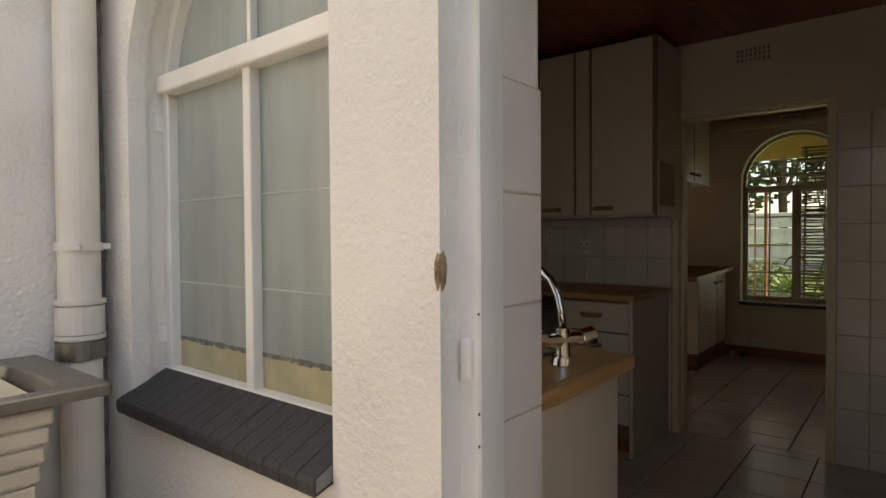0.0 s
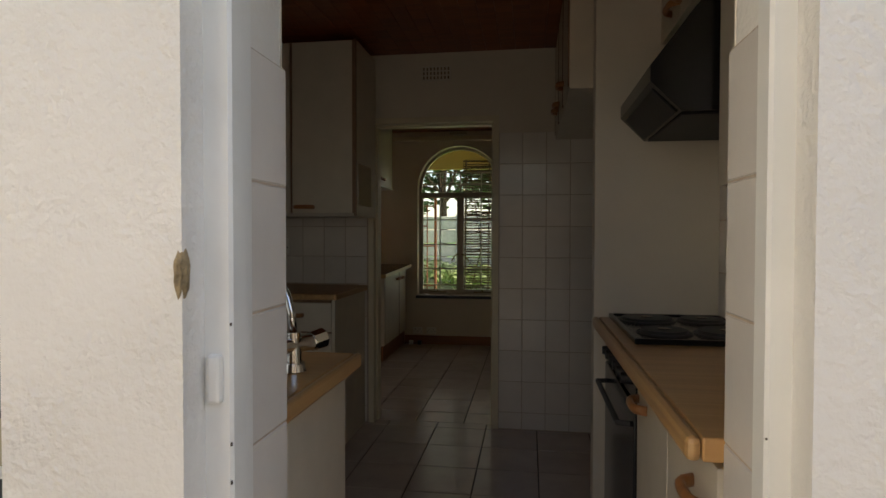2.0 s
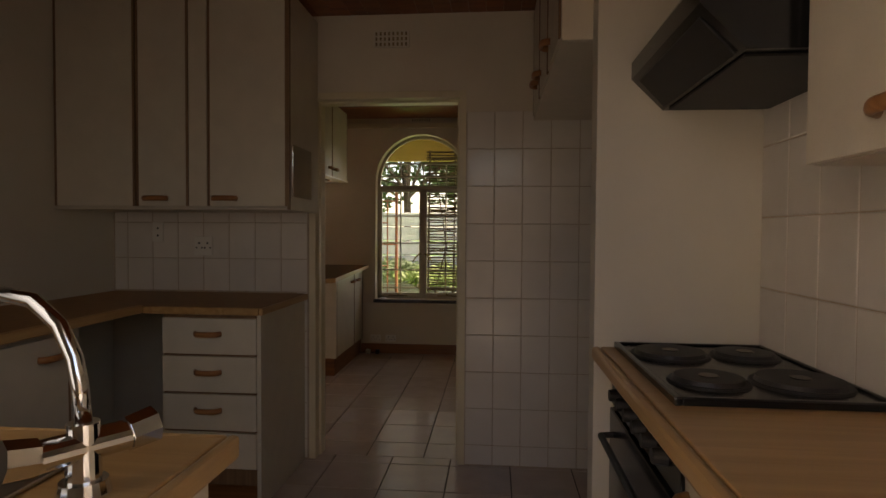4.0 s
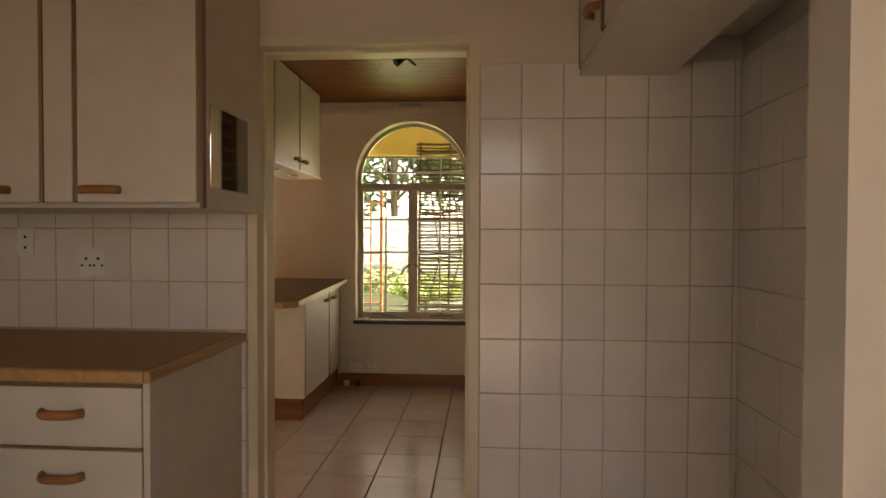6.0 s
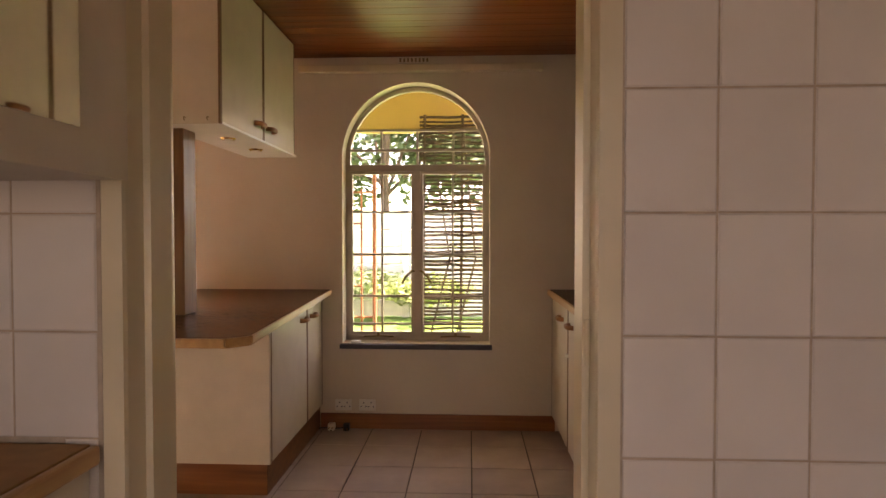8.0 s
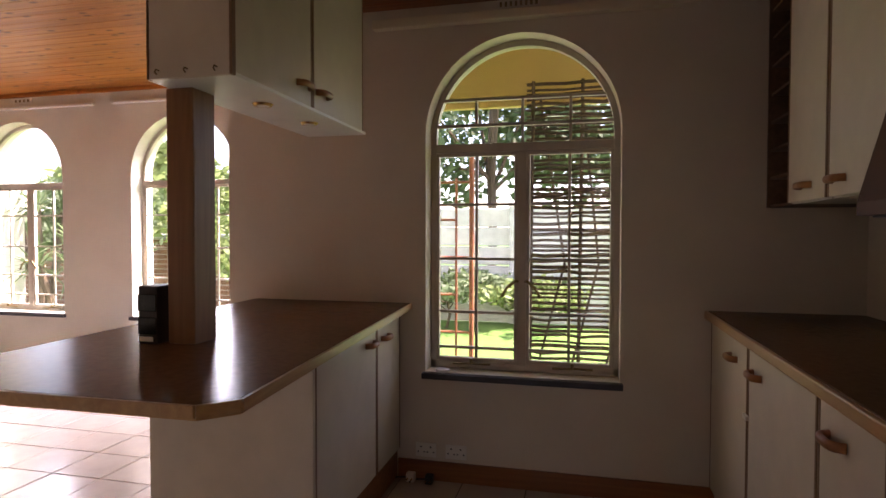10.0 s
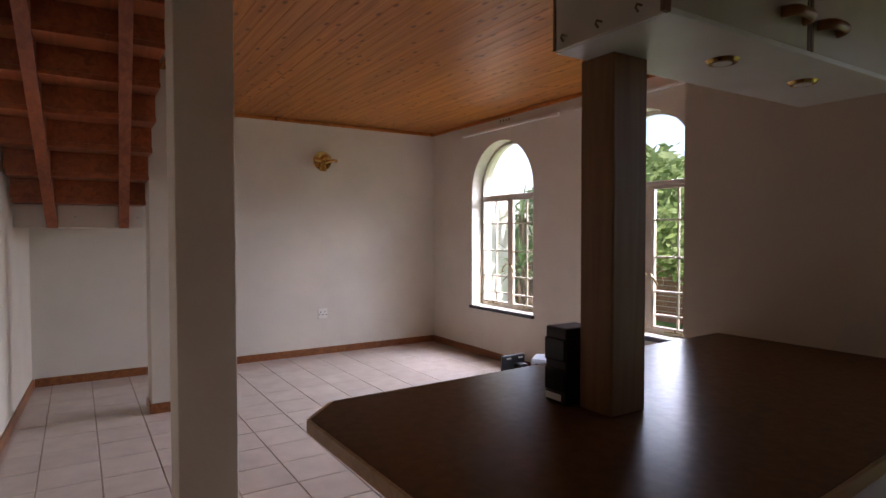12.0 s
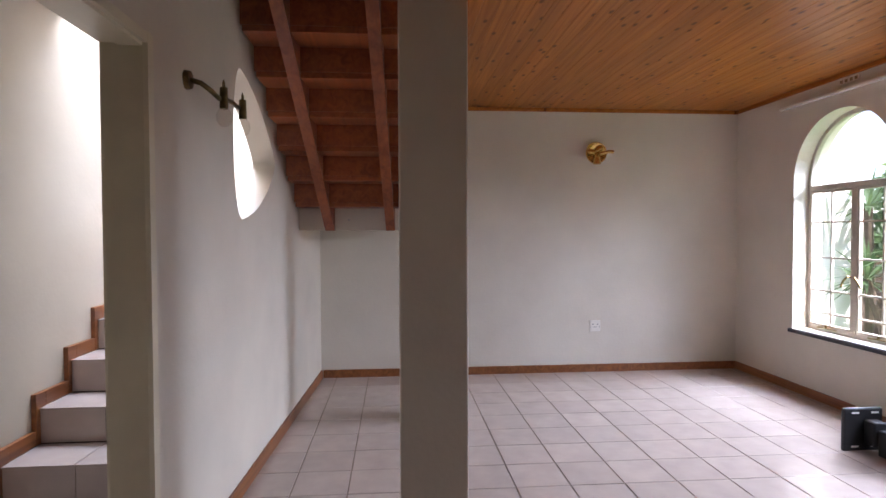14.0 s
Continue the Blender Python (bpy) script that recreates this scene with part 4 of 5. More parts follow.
pbox("body", (0.35, 0.765, 1.99, 2.655, 0.1, 0.885), BLACK_MATT, oven)
pbox("control_panel", (0.325, 0.3495, 1.995, 2.62, 0.775, 0.88), BLACK, oven, 0.003)
od = pbox("door", (0.32, 0.3495, 1.995, 2.62, 0.2, 0.765), BLACK, oven, 0.004)
pbox("base_drawer", (0.327, 0.3495, 1.995, 2.62, 0.1, 0.19), BLACK_MATT, oven, 0.003)
part("door_handle", tube(bmesh.new(), [(-0.23, -0.27, 0.70), (-0.265, -0.26, 0.70), (-0.265, 0.24, 0.70), (-0.23, 0.25, 0.70)], 0.009, 8), BLACK_MATT, od, "black bar handle")
for k in range(6):
    kn = cyl(bmesh.new(), (-0.226, -0.24 + k * 0.085, 0.828), (-0.255, -0.24 + k * 0.085, 0.828), 0.019, 0.015, 16)
    part("knob", kn, BLACK_MATT, oven)
pbox("filler_panel", (0.33, 0.35, 2.625, 2.66, 0.0, 0.885), MELAMINE, oven)
wtc = thing("worktop", (0.55, 1.95, 0.89), "golden brown laminate worktop with a rounded edge", "worktop")
pbox("top", (0.30, 0.772, 1.265, 2.66, 0.89, 0.93), WARMTOP, wtc, 0.003)
pbox("front_edge", (0.275, 0.3, 1.265, 2.675, 0.888, 0.93), WORKTOP_EDGE, wtc, 0.011)
hob = thing("hob", (0.57, 2.36, 0.93), "black electric hob with four solid plates", "hob")
part("base", bx(-0.21, 0.195, -0.285, 0.285, 0.0, 0.012, 0.005), BLACK, hob)
fr = bmesh.new()
for b in ((-0.215, -0.2, -0.29, 0.29), (0.185, 0.2, -0.29, 0.29)):
    box(fr, *b, 0.0, 0.018, 0.003)
box(fr, -0.1995, 0.1845, 0.276, 0.29, 0.0005, 0.0178, 0.003), box(fr, -0.1995, 0.1845, -0.29, -0.276, 0.0005, 0.0178, 0.003)
part("frame", fr, BLACK, hob)
for x, y, r in ((-0.1, -0.14, 0.075), (0.09, -0.14, 0.09), (-0.1, 0.14, 0.09), (0.09, 0.14, 0.075)):
    pl = cyl(cyl(bmesh.new(), (x, y, 0.011), (x, y, 0.017), r + 0.012, r + 0.008, 32), (x, y, 0.017), (x, y, 0.026), r, r - 0.004, 32)
    plate = part("plate", pl, BLACK_MATT, hob)
    part("cap", cyl(bmesh.new(), (x, y, 0.026), (x, y, 0.028), 0.022, 0.02, 20), BLACK, plate, "dark centre cap")
hood = thing("cooker_hood", (0.612, 2.37, 1.64), "black slanted cooker hood above the hob", "cooker hood")
part("canopy", prism(bmesh.new(), [(-0.217, 0.068), (-0.217, 0.115), (-0.05, 0.335), (0.17, 0.335), (0.17, -0.022), (-0.128, -0.022)], -0.28, 0.285), BLACK, hood)
part("grille", prism(bmesh.new(), [(-0.205, 0.052), (-0.137, -0.022), (-0.134, -0.018), (-0.202, 0.058)], -0.24, 0.24), BLACK_MATT, hood)
part("filter", bx(-0.12, 0.15, -0.25, 0.25, -0.028, -0.0225, 0.001), BLACK_MATT, hood)
ruc = thing("wall_cabinet", (0.6, 1.56, 1.42), "cream wall cabinet with a wooden bow handle beside the hood", "wall cabinet")
pbox("body", (0.595, 0.77, 1.28, 2.06, 1.39, 2.40), CARCASS, ruc)
front(ruc, "-x", 0.595, 1.285, 2.055, 1.392, 2.395, (1.775, 1.45), edges=False, width=0.15)
rub = thing("wall_cabinet", (0.6, 2.2, 1.99), "cream cupboard above the cooker hood", "wall cabinet")
pbox("body", (0.56, 0.77, 2.065, 2.655, 1.985, 2.40), CARCASS, rub)
front(rub, "-x", 0.56, 2.07, 2.355, 1.985, 2.395, (2.29, 2.04), edges=False)
front(rub, "-x", 0.56, 2.36, 2.65, 1.985, 2.395, (2.42, 2.04), edges=False)
for run in (ck, oven, wtc, hob, hood, ruc, rub):
    run.location.y -= 0.06
for run in (ck, oven, wtc):
    run.location.x += 0.02
alc = thing("wall_cabinet", (0.5, 3.4, 1.88), "high cream wall cabinet above the fridge space", "wall cabinet")
pbox("body", (0.22, 0.765, 2.71, 3.985, 1.99, 2.42), CARCASS, alc)
pbox("bottom_board", (0.205, 0.525, 2.71, 3.985, 1.858, 1.877), MELAMINE, alc)
pbox("end_panel", (0.205, 0.765, 2.695, 2.7095, 1.858, 2.42), MELAMINE, alc)
for a in (2.75, 3.17, 3.59):
    front(alc, "-x", 0.22, a, a + 0.39, 1.882, 2.42, (a + (0.33 if a != 3.59 else 0.07), 1.965), width=0.09)
conduit = thing("cable", (0.76, 1.9, 1.36), "black rubber grommet with cable stub", "cable")
part("grommet", cyl(bmesh.new(), (0.01, 0.07, -0.02), (-0.008, 0.07, -0.02), 0.014), BLACK_MATT, conduit)


def air_brick(name, at, face, w=0.185, h=0.085, cols=8, rows=3):
    v = thing(name, at, "small cream air brick vent with rows of holes", "vent")
    part("backing", bx(-w / 2, w / 2, 0.0, 0.008, -h / 2, h / 2), HOLE, v)
    bm = bmesh.new()
    cw, rh = w / cols, h / rows
    for i in range(cols + 1):
        box(bm, -w / 2 + i * cw - 0.006, -w / 2 + i * cw + 0.006, -0.006, 0.006, -h / 2, h / 2)
    for j in range(rows + 1):
        box(bm, -w / 2, w / 2, -0.0062, 0.0058, -h / 2 + j * rh - 0.004, -h / 2 + j * rh + 0.004)
    part("grid", bm, PLASTER, v)
    v.matrix_world = Matrix.Translation(at) @ pose(0, 0, 0, 0, 0, face)
    return v


air_brick("air_vent", (-3.85, 8.292, 2.49), 0, 0.19, 0.035, 4, 1)
air_brick("air_vent", (-5.5, 8.292, 2.50), 0, 0.19, 0.035, 4, 1)
air_brick("air_vent", (-0.56, 3.992, 2.305), 0)
air_brick("air_vent", (-0.76, 6.832, 2.415), 0, 0.2, 0.035, 8, 1)


def socket_plate(at, face, w, h, holes, label):
    s = thing("wall_socket", at, label, "wall socket")
    part("plate", bx(-w / 2, w / 2, -0.009, 0.0, -h / 2, h / 2, 0.003), PLASTIC, s)
    for x, z, r in holes:
        part("pin_hole", cyl(bmesh.new(), (x, -0.0095, z), (x, -0.0085, z), r, n=10), DARK, s)
    s.matrix_world = Matrix.Translation(at) @ pose(0, 0, 0, 0, 0, face)
    return s


three = [(-0.016, -0.01, 0.005), (0.016, -0.01, 0.005), (0.0, 0.016, 0.006)]
socket_plate((-1.618, 3.988, 1.18), 0, 0.105, 0.105, [(x + dx, z, r) for dx in (-0.024, 0.024) for x, z, r in three], "white double wall socket on the tiles")
socket_plate((-1.885, 3.988, 1.257), 0, 0.065, 0.11, [(0, 0.02, 0.006), (0, -0.02, 0.006)], "white switched outlet on the tiles")
socket_plate((-6.928, 6.85, 0.45), 90, 0.105, 0.11, [(x + dx, z, r) for dx in (-0.024, 0.024) for x, z, r in three], "white double wall socket on plaster")
for x in (-1.23, -1.07):
    socket_plate((x, 6.838, 0.155), 0, 0.11, 0.075, [(x2 + dx, z, r * 0.8) for dx in (-0.025, 0.025) for x2, z, r in three], "white double socket low on the wall")

for x, y, w in ((-1.3, 6.79, 0.045), (-1.2, 6.785, 0.04)):
    pg = thing("plug", (x, y, 0), "black and white plug lying below the wall sockets", "plug", "loose plugs")
    part("body", bx(-w / 2, w / 2, -0.02, 0.025, 0.0, 0.045, 0.006), PLASTIC if x < -1.25 else BLACK_MATT, pg)
    for dx in (-0.011, 0.011):
        part("pin", cyl(bmesh.new(), (dx, -0.038, 0.022), (dx, -0.02, 0.022), 0.004, n=8), BRASS, pg)
    part("flex", tube(bmesh.new(), [(0, 0.025, 0.02), (-0.03, 0.028, 0.008), (-0.08, 0.02, 0.006), (-0.1, -0.02, 0.006)], 0.004, 6), BLACK_MATT, pg)

# ---- kitchen: peninsula ----
pen = thing("peninsula_cabinet", (-1.7, 6.3, 0), "cream base cabinet with two doors and brown edging", "base cabinet")
pbox("body", (-2.03, -1.385, 5.83, 6.83, 0.155, 0.885), CARCASS, pen)
pbox("end_panel", (-2.045, -1.367, 5.81, 5.8295, 0.155, 0.885), MELAMINE, pen)
pbox("plinth", (-2.03, -1.385, 5.82, 6.83, 0.0, 0.1545), SKIRT, pen)
front(pen, "+x", -1.385, 5.83, 6.465, 0.16, 0.875, (6.37, 0.785), width=0.1)
front(pen, "+x", -1.385, 6.47, 6.82, 0.16, 0.875, (6.57, 0.785), width=0.1)
pw = thing("peninsula_worktop", (-1.7, 5.9, 0.885), "dark brown laminate peninsula worktop with cut corners", "worktop")
out = [(-1.315, 6.838), (-2.21, 6.838), (-2.14, 5.09), (-2.03, 4.99), (-1.24, 5.0), (-1.175, 5.065)]
part("top", prism(bmesh.new(), [(x + 1.7, y - 5.9) for x, y in out], 0.005, 0.034, "z"), WORKTOP, pw)
cx, cy = -1.7, 5.9
part("underside", prism(bmesh.new(), [(x + 1.7 + (0.004 if x > cx else -0.004), y - 5.9 + (-0.004 if y < 5.9 else 0)) for x, y in out], 0.0, 0.0048, "z"), WORKTOP_EDGE, pw)
edge = bmesh.new()
for (xa, ya), (xb, yb) in zip(out[2:] , out[3:] + out[:1]):
    d = Vector((xb - xa, yb - ya, 0)).normalized()
    nrm = Vector((d.y, -d.x, 0))
    a, b = Vector((xa - cx, ya - cy, 0)), Vector((xb - cx, yb - cy, 0))
    q = [a + nrm * 0.0005, b + nrm * 0.0005, b + nrm * 0.009, a + nrm * 0.009]
    prism(edge, [(v.x, v.y) for v in q], 0.006, 0.0335, "z")
part("edge_band", edge, WORKTOP_EDGE, pw, "lighter brown edge band")
post = thing("timber_post", (-1.717, 5.632, 0.919), "square brown timber-clad post on the worktop", "post")
part("shaft", bx(-0.05, 0.05, -0.058, 0.058, 0, 0.833, 0.004), wood("post_veneer", (0.21, 0.1, 0.04), (0.3, 0.15, 0.064), "z", 0.34, spec=0.3), post)
pu = thing("peninsula_wall_cabinet", (-1.6, 6.1, 1.75), "cream hanging cabinet with brown doors above the peninsula", "wall cabinet")
pbox("body", (-1.715, -1.475, 5.475, 6.55, 1.765, 2.43), CARCASS, pu)
pbox("bottom_board", (-1.755, -1.455, 5.48, 6.56, 1.752, 1.7645), PAINT_WHITE, pu)
pbox("end_panel", (-1.735, -1.458, 5.462, 5.4745, 1.75, 2.435), MELAMINE, pu)
for a, b in ((-1.742, -1.7355), (-1.4575, -1.448)):
    pbox("edge_strip", (a, b, 5.46, 5.4795, 1.75, 2.435), EDGING, pu, 0.001, "brown wood edge strip")
pbox("back_panel", (-1.735, -1.7155, 5.475, 6.55, 1.765, 2.435), MELAMINE, pu)
front(pu, "+x", -1.475, 5.48, 6.00, 1.765, 2.425, (5.92, 1.83), width=0.1)
front(pu, "+x", -1.475, 6.005, 6.53, 1.765, 2.425, (6.08, 1.83), width=0.1)
for y in (5.85, 6.22):
    dl = thing("downlight", (-1.58, y, 1.752), "small brass recessed downlight, unlit", "downlight")
    part("ring", cyl(bmesh.new(), (0, 0, -0.008), (0, 0, 0.0), 0.032, 0.038, 24), BRASS, dl)
    part("lens", cyl(bmesh.new(), (0, 0, -0.0095), (0, 0, -0.0085), 0.022, 0.022, 20), PLASTIC, dl)
for x in (-1.70, -1.60, -1.50):
    hk = thing("cup_hook", (x, 5.46, 1.775), "tiny brass screw hook on the cabinet end", "hook")
    part("hook", tube(bmesh.new(), [(0, 0.002, 0.0), (0, -0.012, 0.0), (0, -0.016, -0.008), (0, -0.008, -0.014)], 0.0025, 6), BRASS_OLD, hk)

# small black box radio on the worktop
rad = thing("radio_box", (-1.825, 5.60, 0.919), "small black plastic appliance box on the worktop", "radio")
part("body", bx(-0.036, 0.036, -0.05, 0.05, 0.0, 0.19, 0.004), material("dark_brown_plastic", (0.03, 0.018, 0.014), 0.45, 20, 0.2), rad)
for z in (0.06, 0.135):
    part("drive_front", bx(-0.034, 0.034, -0.056, -0.05, z - 0.028, z + 0.028, 0.002), BLACK, rad)
part("label_strip", bx(-0.034, 0.02, -0.0525, -0.05, 0.008, 0.024, 0.001), PLASTIC, rad)

# right-hand run
rb = thing("base_cabinet", (0.45, 6.0, 0), "cream base cabinets with wooden bow handles", "base cabinet")
pbox("body", (0.155, 0.765, 4.86, 6.83, 0.1, 0.888), CARCASS, rb)
pbox("plinth", (0.19, 0.21, 4.86, 6.83, 0.0, 0.0995), SKIRT, rb)
for a, b, h in ((6.215, 6.82, 6.40), (5.575, 6.205, 6.09), (5.222, 5.568, 5.45), (4.865, 5.162, 4.99)):
    front(rb, "-x", 0.155, a, b, 0.11, 0.872, (h, 0.80), width=0.1)
pbox("filler_panel", (0.139, 0.1545, 5.165, 5.219, 0.11, 0.872), EDGING, rb)
pbox("safety_latch", (0.126, 0.1365, 6.185, 6.235, 0.615, 0.632), PLASTIC, rb, 0.002, "small white catch across two doors")
rw = thing("worktop", (0.45, 5.9, 0.89), "dark brown laminate worktop", "worktop")
pbox("top", (0.125, 0.768, 4.86, 6.838, 0.89, 0.926), WORKTOP, rw, 0.004)
pbox("front_edge", (0.108, 0.1245, 4.86, 6.838, 0.888, 0.926), WORKTOP_EDGE, rw, 0.006)
tall = thing("tall_cabinet", (0.45, 4.65, 0), "tall cream cabinet with two plain doors", "tall cabinet")
pbox("body", (0.175, 0.755, 4.2, 4.84, 0.02, 2.42), CARCASS, tall, 0.006)
pbox("door", (0.115, 0.1735, 4.2, 4.85, 0.08, 1.40), MELAMINE, tall, 0.004)
pbox("door", (0.115, 0.1735, 4.2, 4.85, 1.412, 2.41), MELAMINE, tall, 0.004)
pbox("shadow_gap", (0.14, 0.172, 4.21, 4.84, 1.401, 1.411), DARK, tall, 0.001)
for y in (4.26, 4.78):
    part("foot", cyl(bmesh.new(), (-0.13, y - 4.65, 0), (-0.13, y - 4.65, 0.03), 0.02), BLACK_MATT, tall)
wr = thing("wine_rack", (0.56, 6.7, 1.40), "dark wood open bottle rack", "wine rack")
for a in (6.512, 6.83):
    pbox("side_panel", (0.36, 0.765, a - 0.014, a, 1.40, 2.425), WINE, wr, 0.002)
for k in range(9):
    z = 1.40 + k * 0.124
    pbox("shelf", (0.37, 0.765, 6.513, 6.815, z, z + 0.012), WINE, wr, 0.002)
pbox("back_panel", (0.755, 0.765, 6.513, 6.815, 1.415, 2.42), WINE, wr, 0.001)
for a, b, h in ((6.117, 6.495, 6.29), (5.57, 6.107, 6.014)):
    c = thing("wall_cabinet", (0.56, (a + b) / 2, 1.40), "cream wall cabinet with a wooden bow handle", "wall cabinet", "kitchen wall cabinets")
    pbox("body", (0.36, 0.765, a + 0.001, b - 0.001, 1.40, 2.42), CARCASS, c)
    front(c, "-x", 0.36, a, b, 1.405, 2.415, (h, 1.458), width=0.1)
c = thing("wall_cabinet", (0.56, 5.35, 1.86), "short cream cupboard above the cooker hood", "wall cabinet", "kitchen wall cabinets")
pbox("body", (0.36, 0.765, 4.87, 5.565, 1.745, 2.42), CARCASS, c)
front(c, "-x", 0.36, 4.88, 5.56, 1.75, 2.415, (5.36, 1.80), width=0.1)
h2 = thing("cooker_hood", (0.5, 5.30, 1.36), "brown enamelled slanted cooker hood", "cooker hood")
part("canopy", prism(bmesh.new(), [(-0.255, -0.03), (-0.255, 0.005), (-0.155, 0.38), (0.265, 0.38), (0.265, -0.03)], -0.41, 0.35), HOOD_BROWN, h2)
part("grille", bx(-0.24, 0.2, -0.36, 0.3, -0.036, -0.0305, 0.001), BLACK_MATT, h2)

# curtain rail and ceiling lamp
rail = thing("pelmet_rail", (-0.72, 6.82, 2.35), "white painted timber curtain pelmet rail", "curtain rail")
part("board", bx(-0.79, 0.79, -0.035, 0.018, -0.018, 0.028, 0.005), PAINT_CREAM, rail)
rail2 = thing("curtain_track", (-4.5, 8.28, 2.42), "slim white curtain track above the windows", "curtain rail")
for a, b in ((-1.75, -0.2), (0.0, 1.6)):
    part("track", bx(a, b, -0.02, 0.018, 0, 0.022, 0.004), PAINT_WHITE, rail2)
lamp = thing("ceiling_lamp", (-0.75, 5.22, 2.44), "curved brass bar ceiling lamp with bare bulbs, unlit", "ceiling lamp")
part("rose", cyl(bmesh.new(), (0, 0, -0.03), (0, 0, 0.0), 0.045, 0.05, 24), BRASS, lamp)
part("stem", cyl(bmesh.new(), (0, 0, -0.06), (0, 0, -0.028), 0.01), BRASS_OLD, lamp)
bar = [(-0.25, -0.09, -0.06), (-0.17, -0.075, -0.052), (-0.08, -0.035, -0.055), (0.0, 0.0, -0.06), (0.08, 0.04, -0.07), (0.15, 0.075, -0.095), (0.21, 0.1, -0.14)]
part("bar", tube(bmesh.new(), bar, 0.009, 10), BRASS_OLD, lamp, "", True)
for i in (1, 3, 5):
    x, y, z = bar[i]
    if i != 5:
        holder = part("bulb_holder", cyl(bmesh.new(), (x, y, z - 0.008), (x, y, z - 0.075), 0.016, 0.018, 14), BRASS_OLD, lamp)
        b = bmesh.new()
        bmesh.ops.create_uvsphere(b, u_segments=16, v_segments=10, radius=0.024)
        for v in b.verts:
            v.co = Vector((v.co.x + x, v.co.y + y, v.co.z * 1.5 + z - 0.1))
        part("bulb", b, BULB, holder, "clear glass bulb", True)
    else:
        part("bulb_holder", cyl(bmesh.new(), (x, y, z), (x - 0.05, y - 0.03, z - 0.045), 0.017, 0.024, 14), BLACK_MATT, lamp)

# ---- stair ----
st = thing("tiled_stair", (-4.5, 3.6, 0), "beige tiled stair flight rising along the wall", "stair", kind="structure")
NOSE, RISE, GO = -3.705, 0.17, 0.275
for k in range(9):
    x0, x1, z = -6.93 if k == 8 else NOSE - GO * (k + 1), NOSE - GO * k, RISE * (k + 1) + 0.034
    step = part("step", bx(x0 + 0.0, x1 - 0.008, 3.21, stair_face(x1) - 0.143, 0, z - 0.008, 0, st.location), GROUT_FLOOR, st)
    for a, b in ((3.225, 3.52), (3.524, 3.82), (3.824, stair_face(x1) - 0.143)):
        part("tile", bx(x0 + 0.003, x1 + 0.006, a, b, z - 0.008, z, 0.0015, st.location), TILE_FLOOR, step)
        part("tile", bx(x1 - 0.008, x1, a, b, max(z - RISE + 0.004, 0.001), z - 0.0085, 0.0012, st.location), TILE_FLOOR, step)
    part("stair_skirting", bx(x1 - 0.05, x1 + 0.03, 3.2, 3.224, max(z - RISE, 0), z + 0.07, 0.003, st.location), SKIRT, step, "varnished wood stair skirting")
    part("stair_skirting", bx(x0 + 0.03, x1 - 0.0505, 3.2, 3.223, z, z + 0.0695, 0.003, st.location), SKIRT, step)

fl = thing("timber_stair", (-5.0, 4.6, 1.5), "red-brown timber stair flight seen from below", "stair", kind="structure")
o = Vector(fl.location)
SL = math.tan(radians(34.2))
for y in (4.395, 4.865):
    bm = bmesh.new()
    prism(bm, [(-6.03 - o.x, 1.385 - o.z), (-5.98 - o.x, 1.385 - o.z), (-3.5 - o.x, 1.385 + SL * 2.48 - o.z), (-3.5 - o.x, 1.385 + SL * 2.48 + 0.2 - o.z), (-6.03 - o.x, 1.385 + 0.17 - o.z)], y - 0.035 - o.y, y + 0.035 - o.y)
    for v in bm.verts:
        v.co.y -= 0.045 * (v.co.x + o.x + 6.0)
    part("stringer", bm, TIMBER, fl)
for k in range(11):
    x, z = -6.0 + k * 0.25, 1.56 + k * 0.17
    part("tread", bx(x - 0.02, x + 0.26, stair_face(x) + 0.015, 5.0, z, z + 0.034, 0.004, o), TIMBER, fl)
    if k:
        part("riser", bx(x - 0.002, x + 0.018, stair_face(x) + 0.018, 4.995, z - 0.137, z - 0.0005, 0.002, o), TIMBER, fl)
for y in (4.36, 4.54, 4.82, 4.96):
    part("bolt", cyl(bmesh.new(), (-6.0 - o.x, y - o.y, 1.47 - o.z), (-5.985 - o.x, y - o.y, 1.47 - o.z), 0.009), STEEL, fl)


# ---- skirtings ----
def skirting(name, x0, x1, y0, y1, label="varnished brown wood skirting board", h=0.075):
    return structure(name, bx(x0, x1, y0, y1, 0, h, 0.004), SKIRT, label, "skirting board")


skirting("baseboard_dining_west", -6.93, -6.912, 5.09, 8.3)
skirting("baseboard_dining_window", -6.912, -2.38, 8.282, 8.3)
skirting("baseboard_column_side", -5.79, -5.535, 4.985, 5.0)
skirting("baseboard_column_front", -5.55, -5.535, 5.0, 5.24)
skirting("baseboard_stair_west", -6.93, -6.912, 4.22, 5.09)
skirting("baseboard_kitchen", -1.38, 0.16, 6.822, 6.84, h=0.1)
b = bx(-6.912, -3.52, 0, 0.018, 0, 0.075, 0.004)
for v in b.verts:
    v.co.y += stair_face(v.co.x) + 0.0005
structure("baseboard_stair_wall", b, SKIRT, "varnished brown wood skirting board", "skirting board")


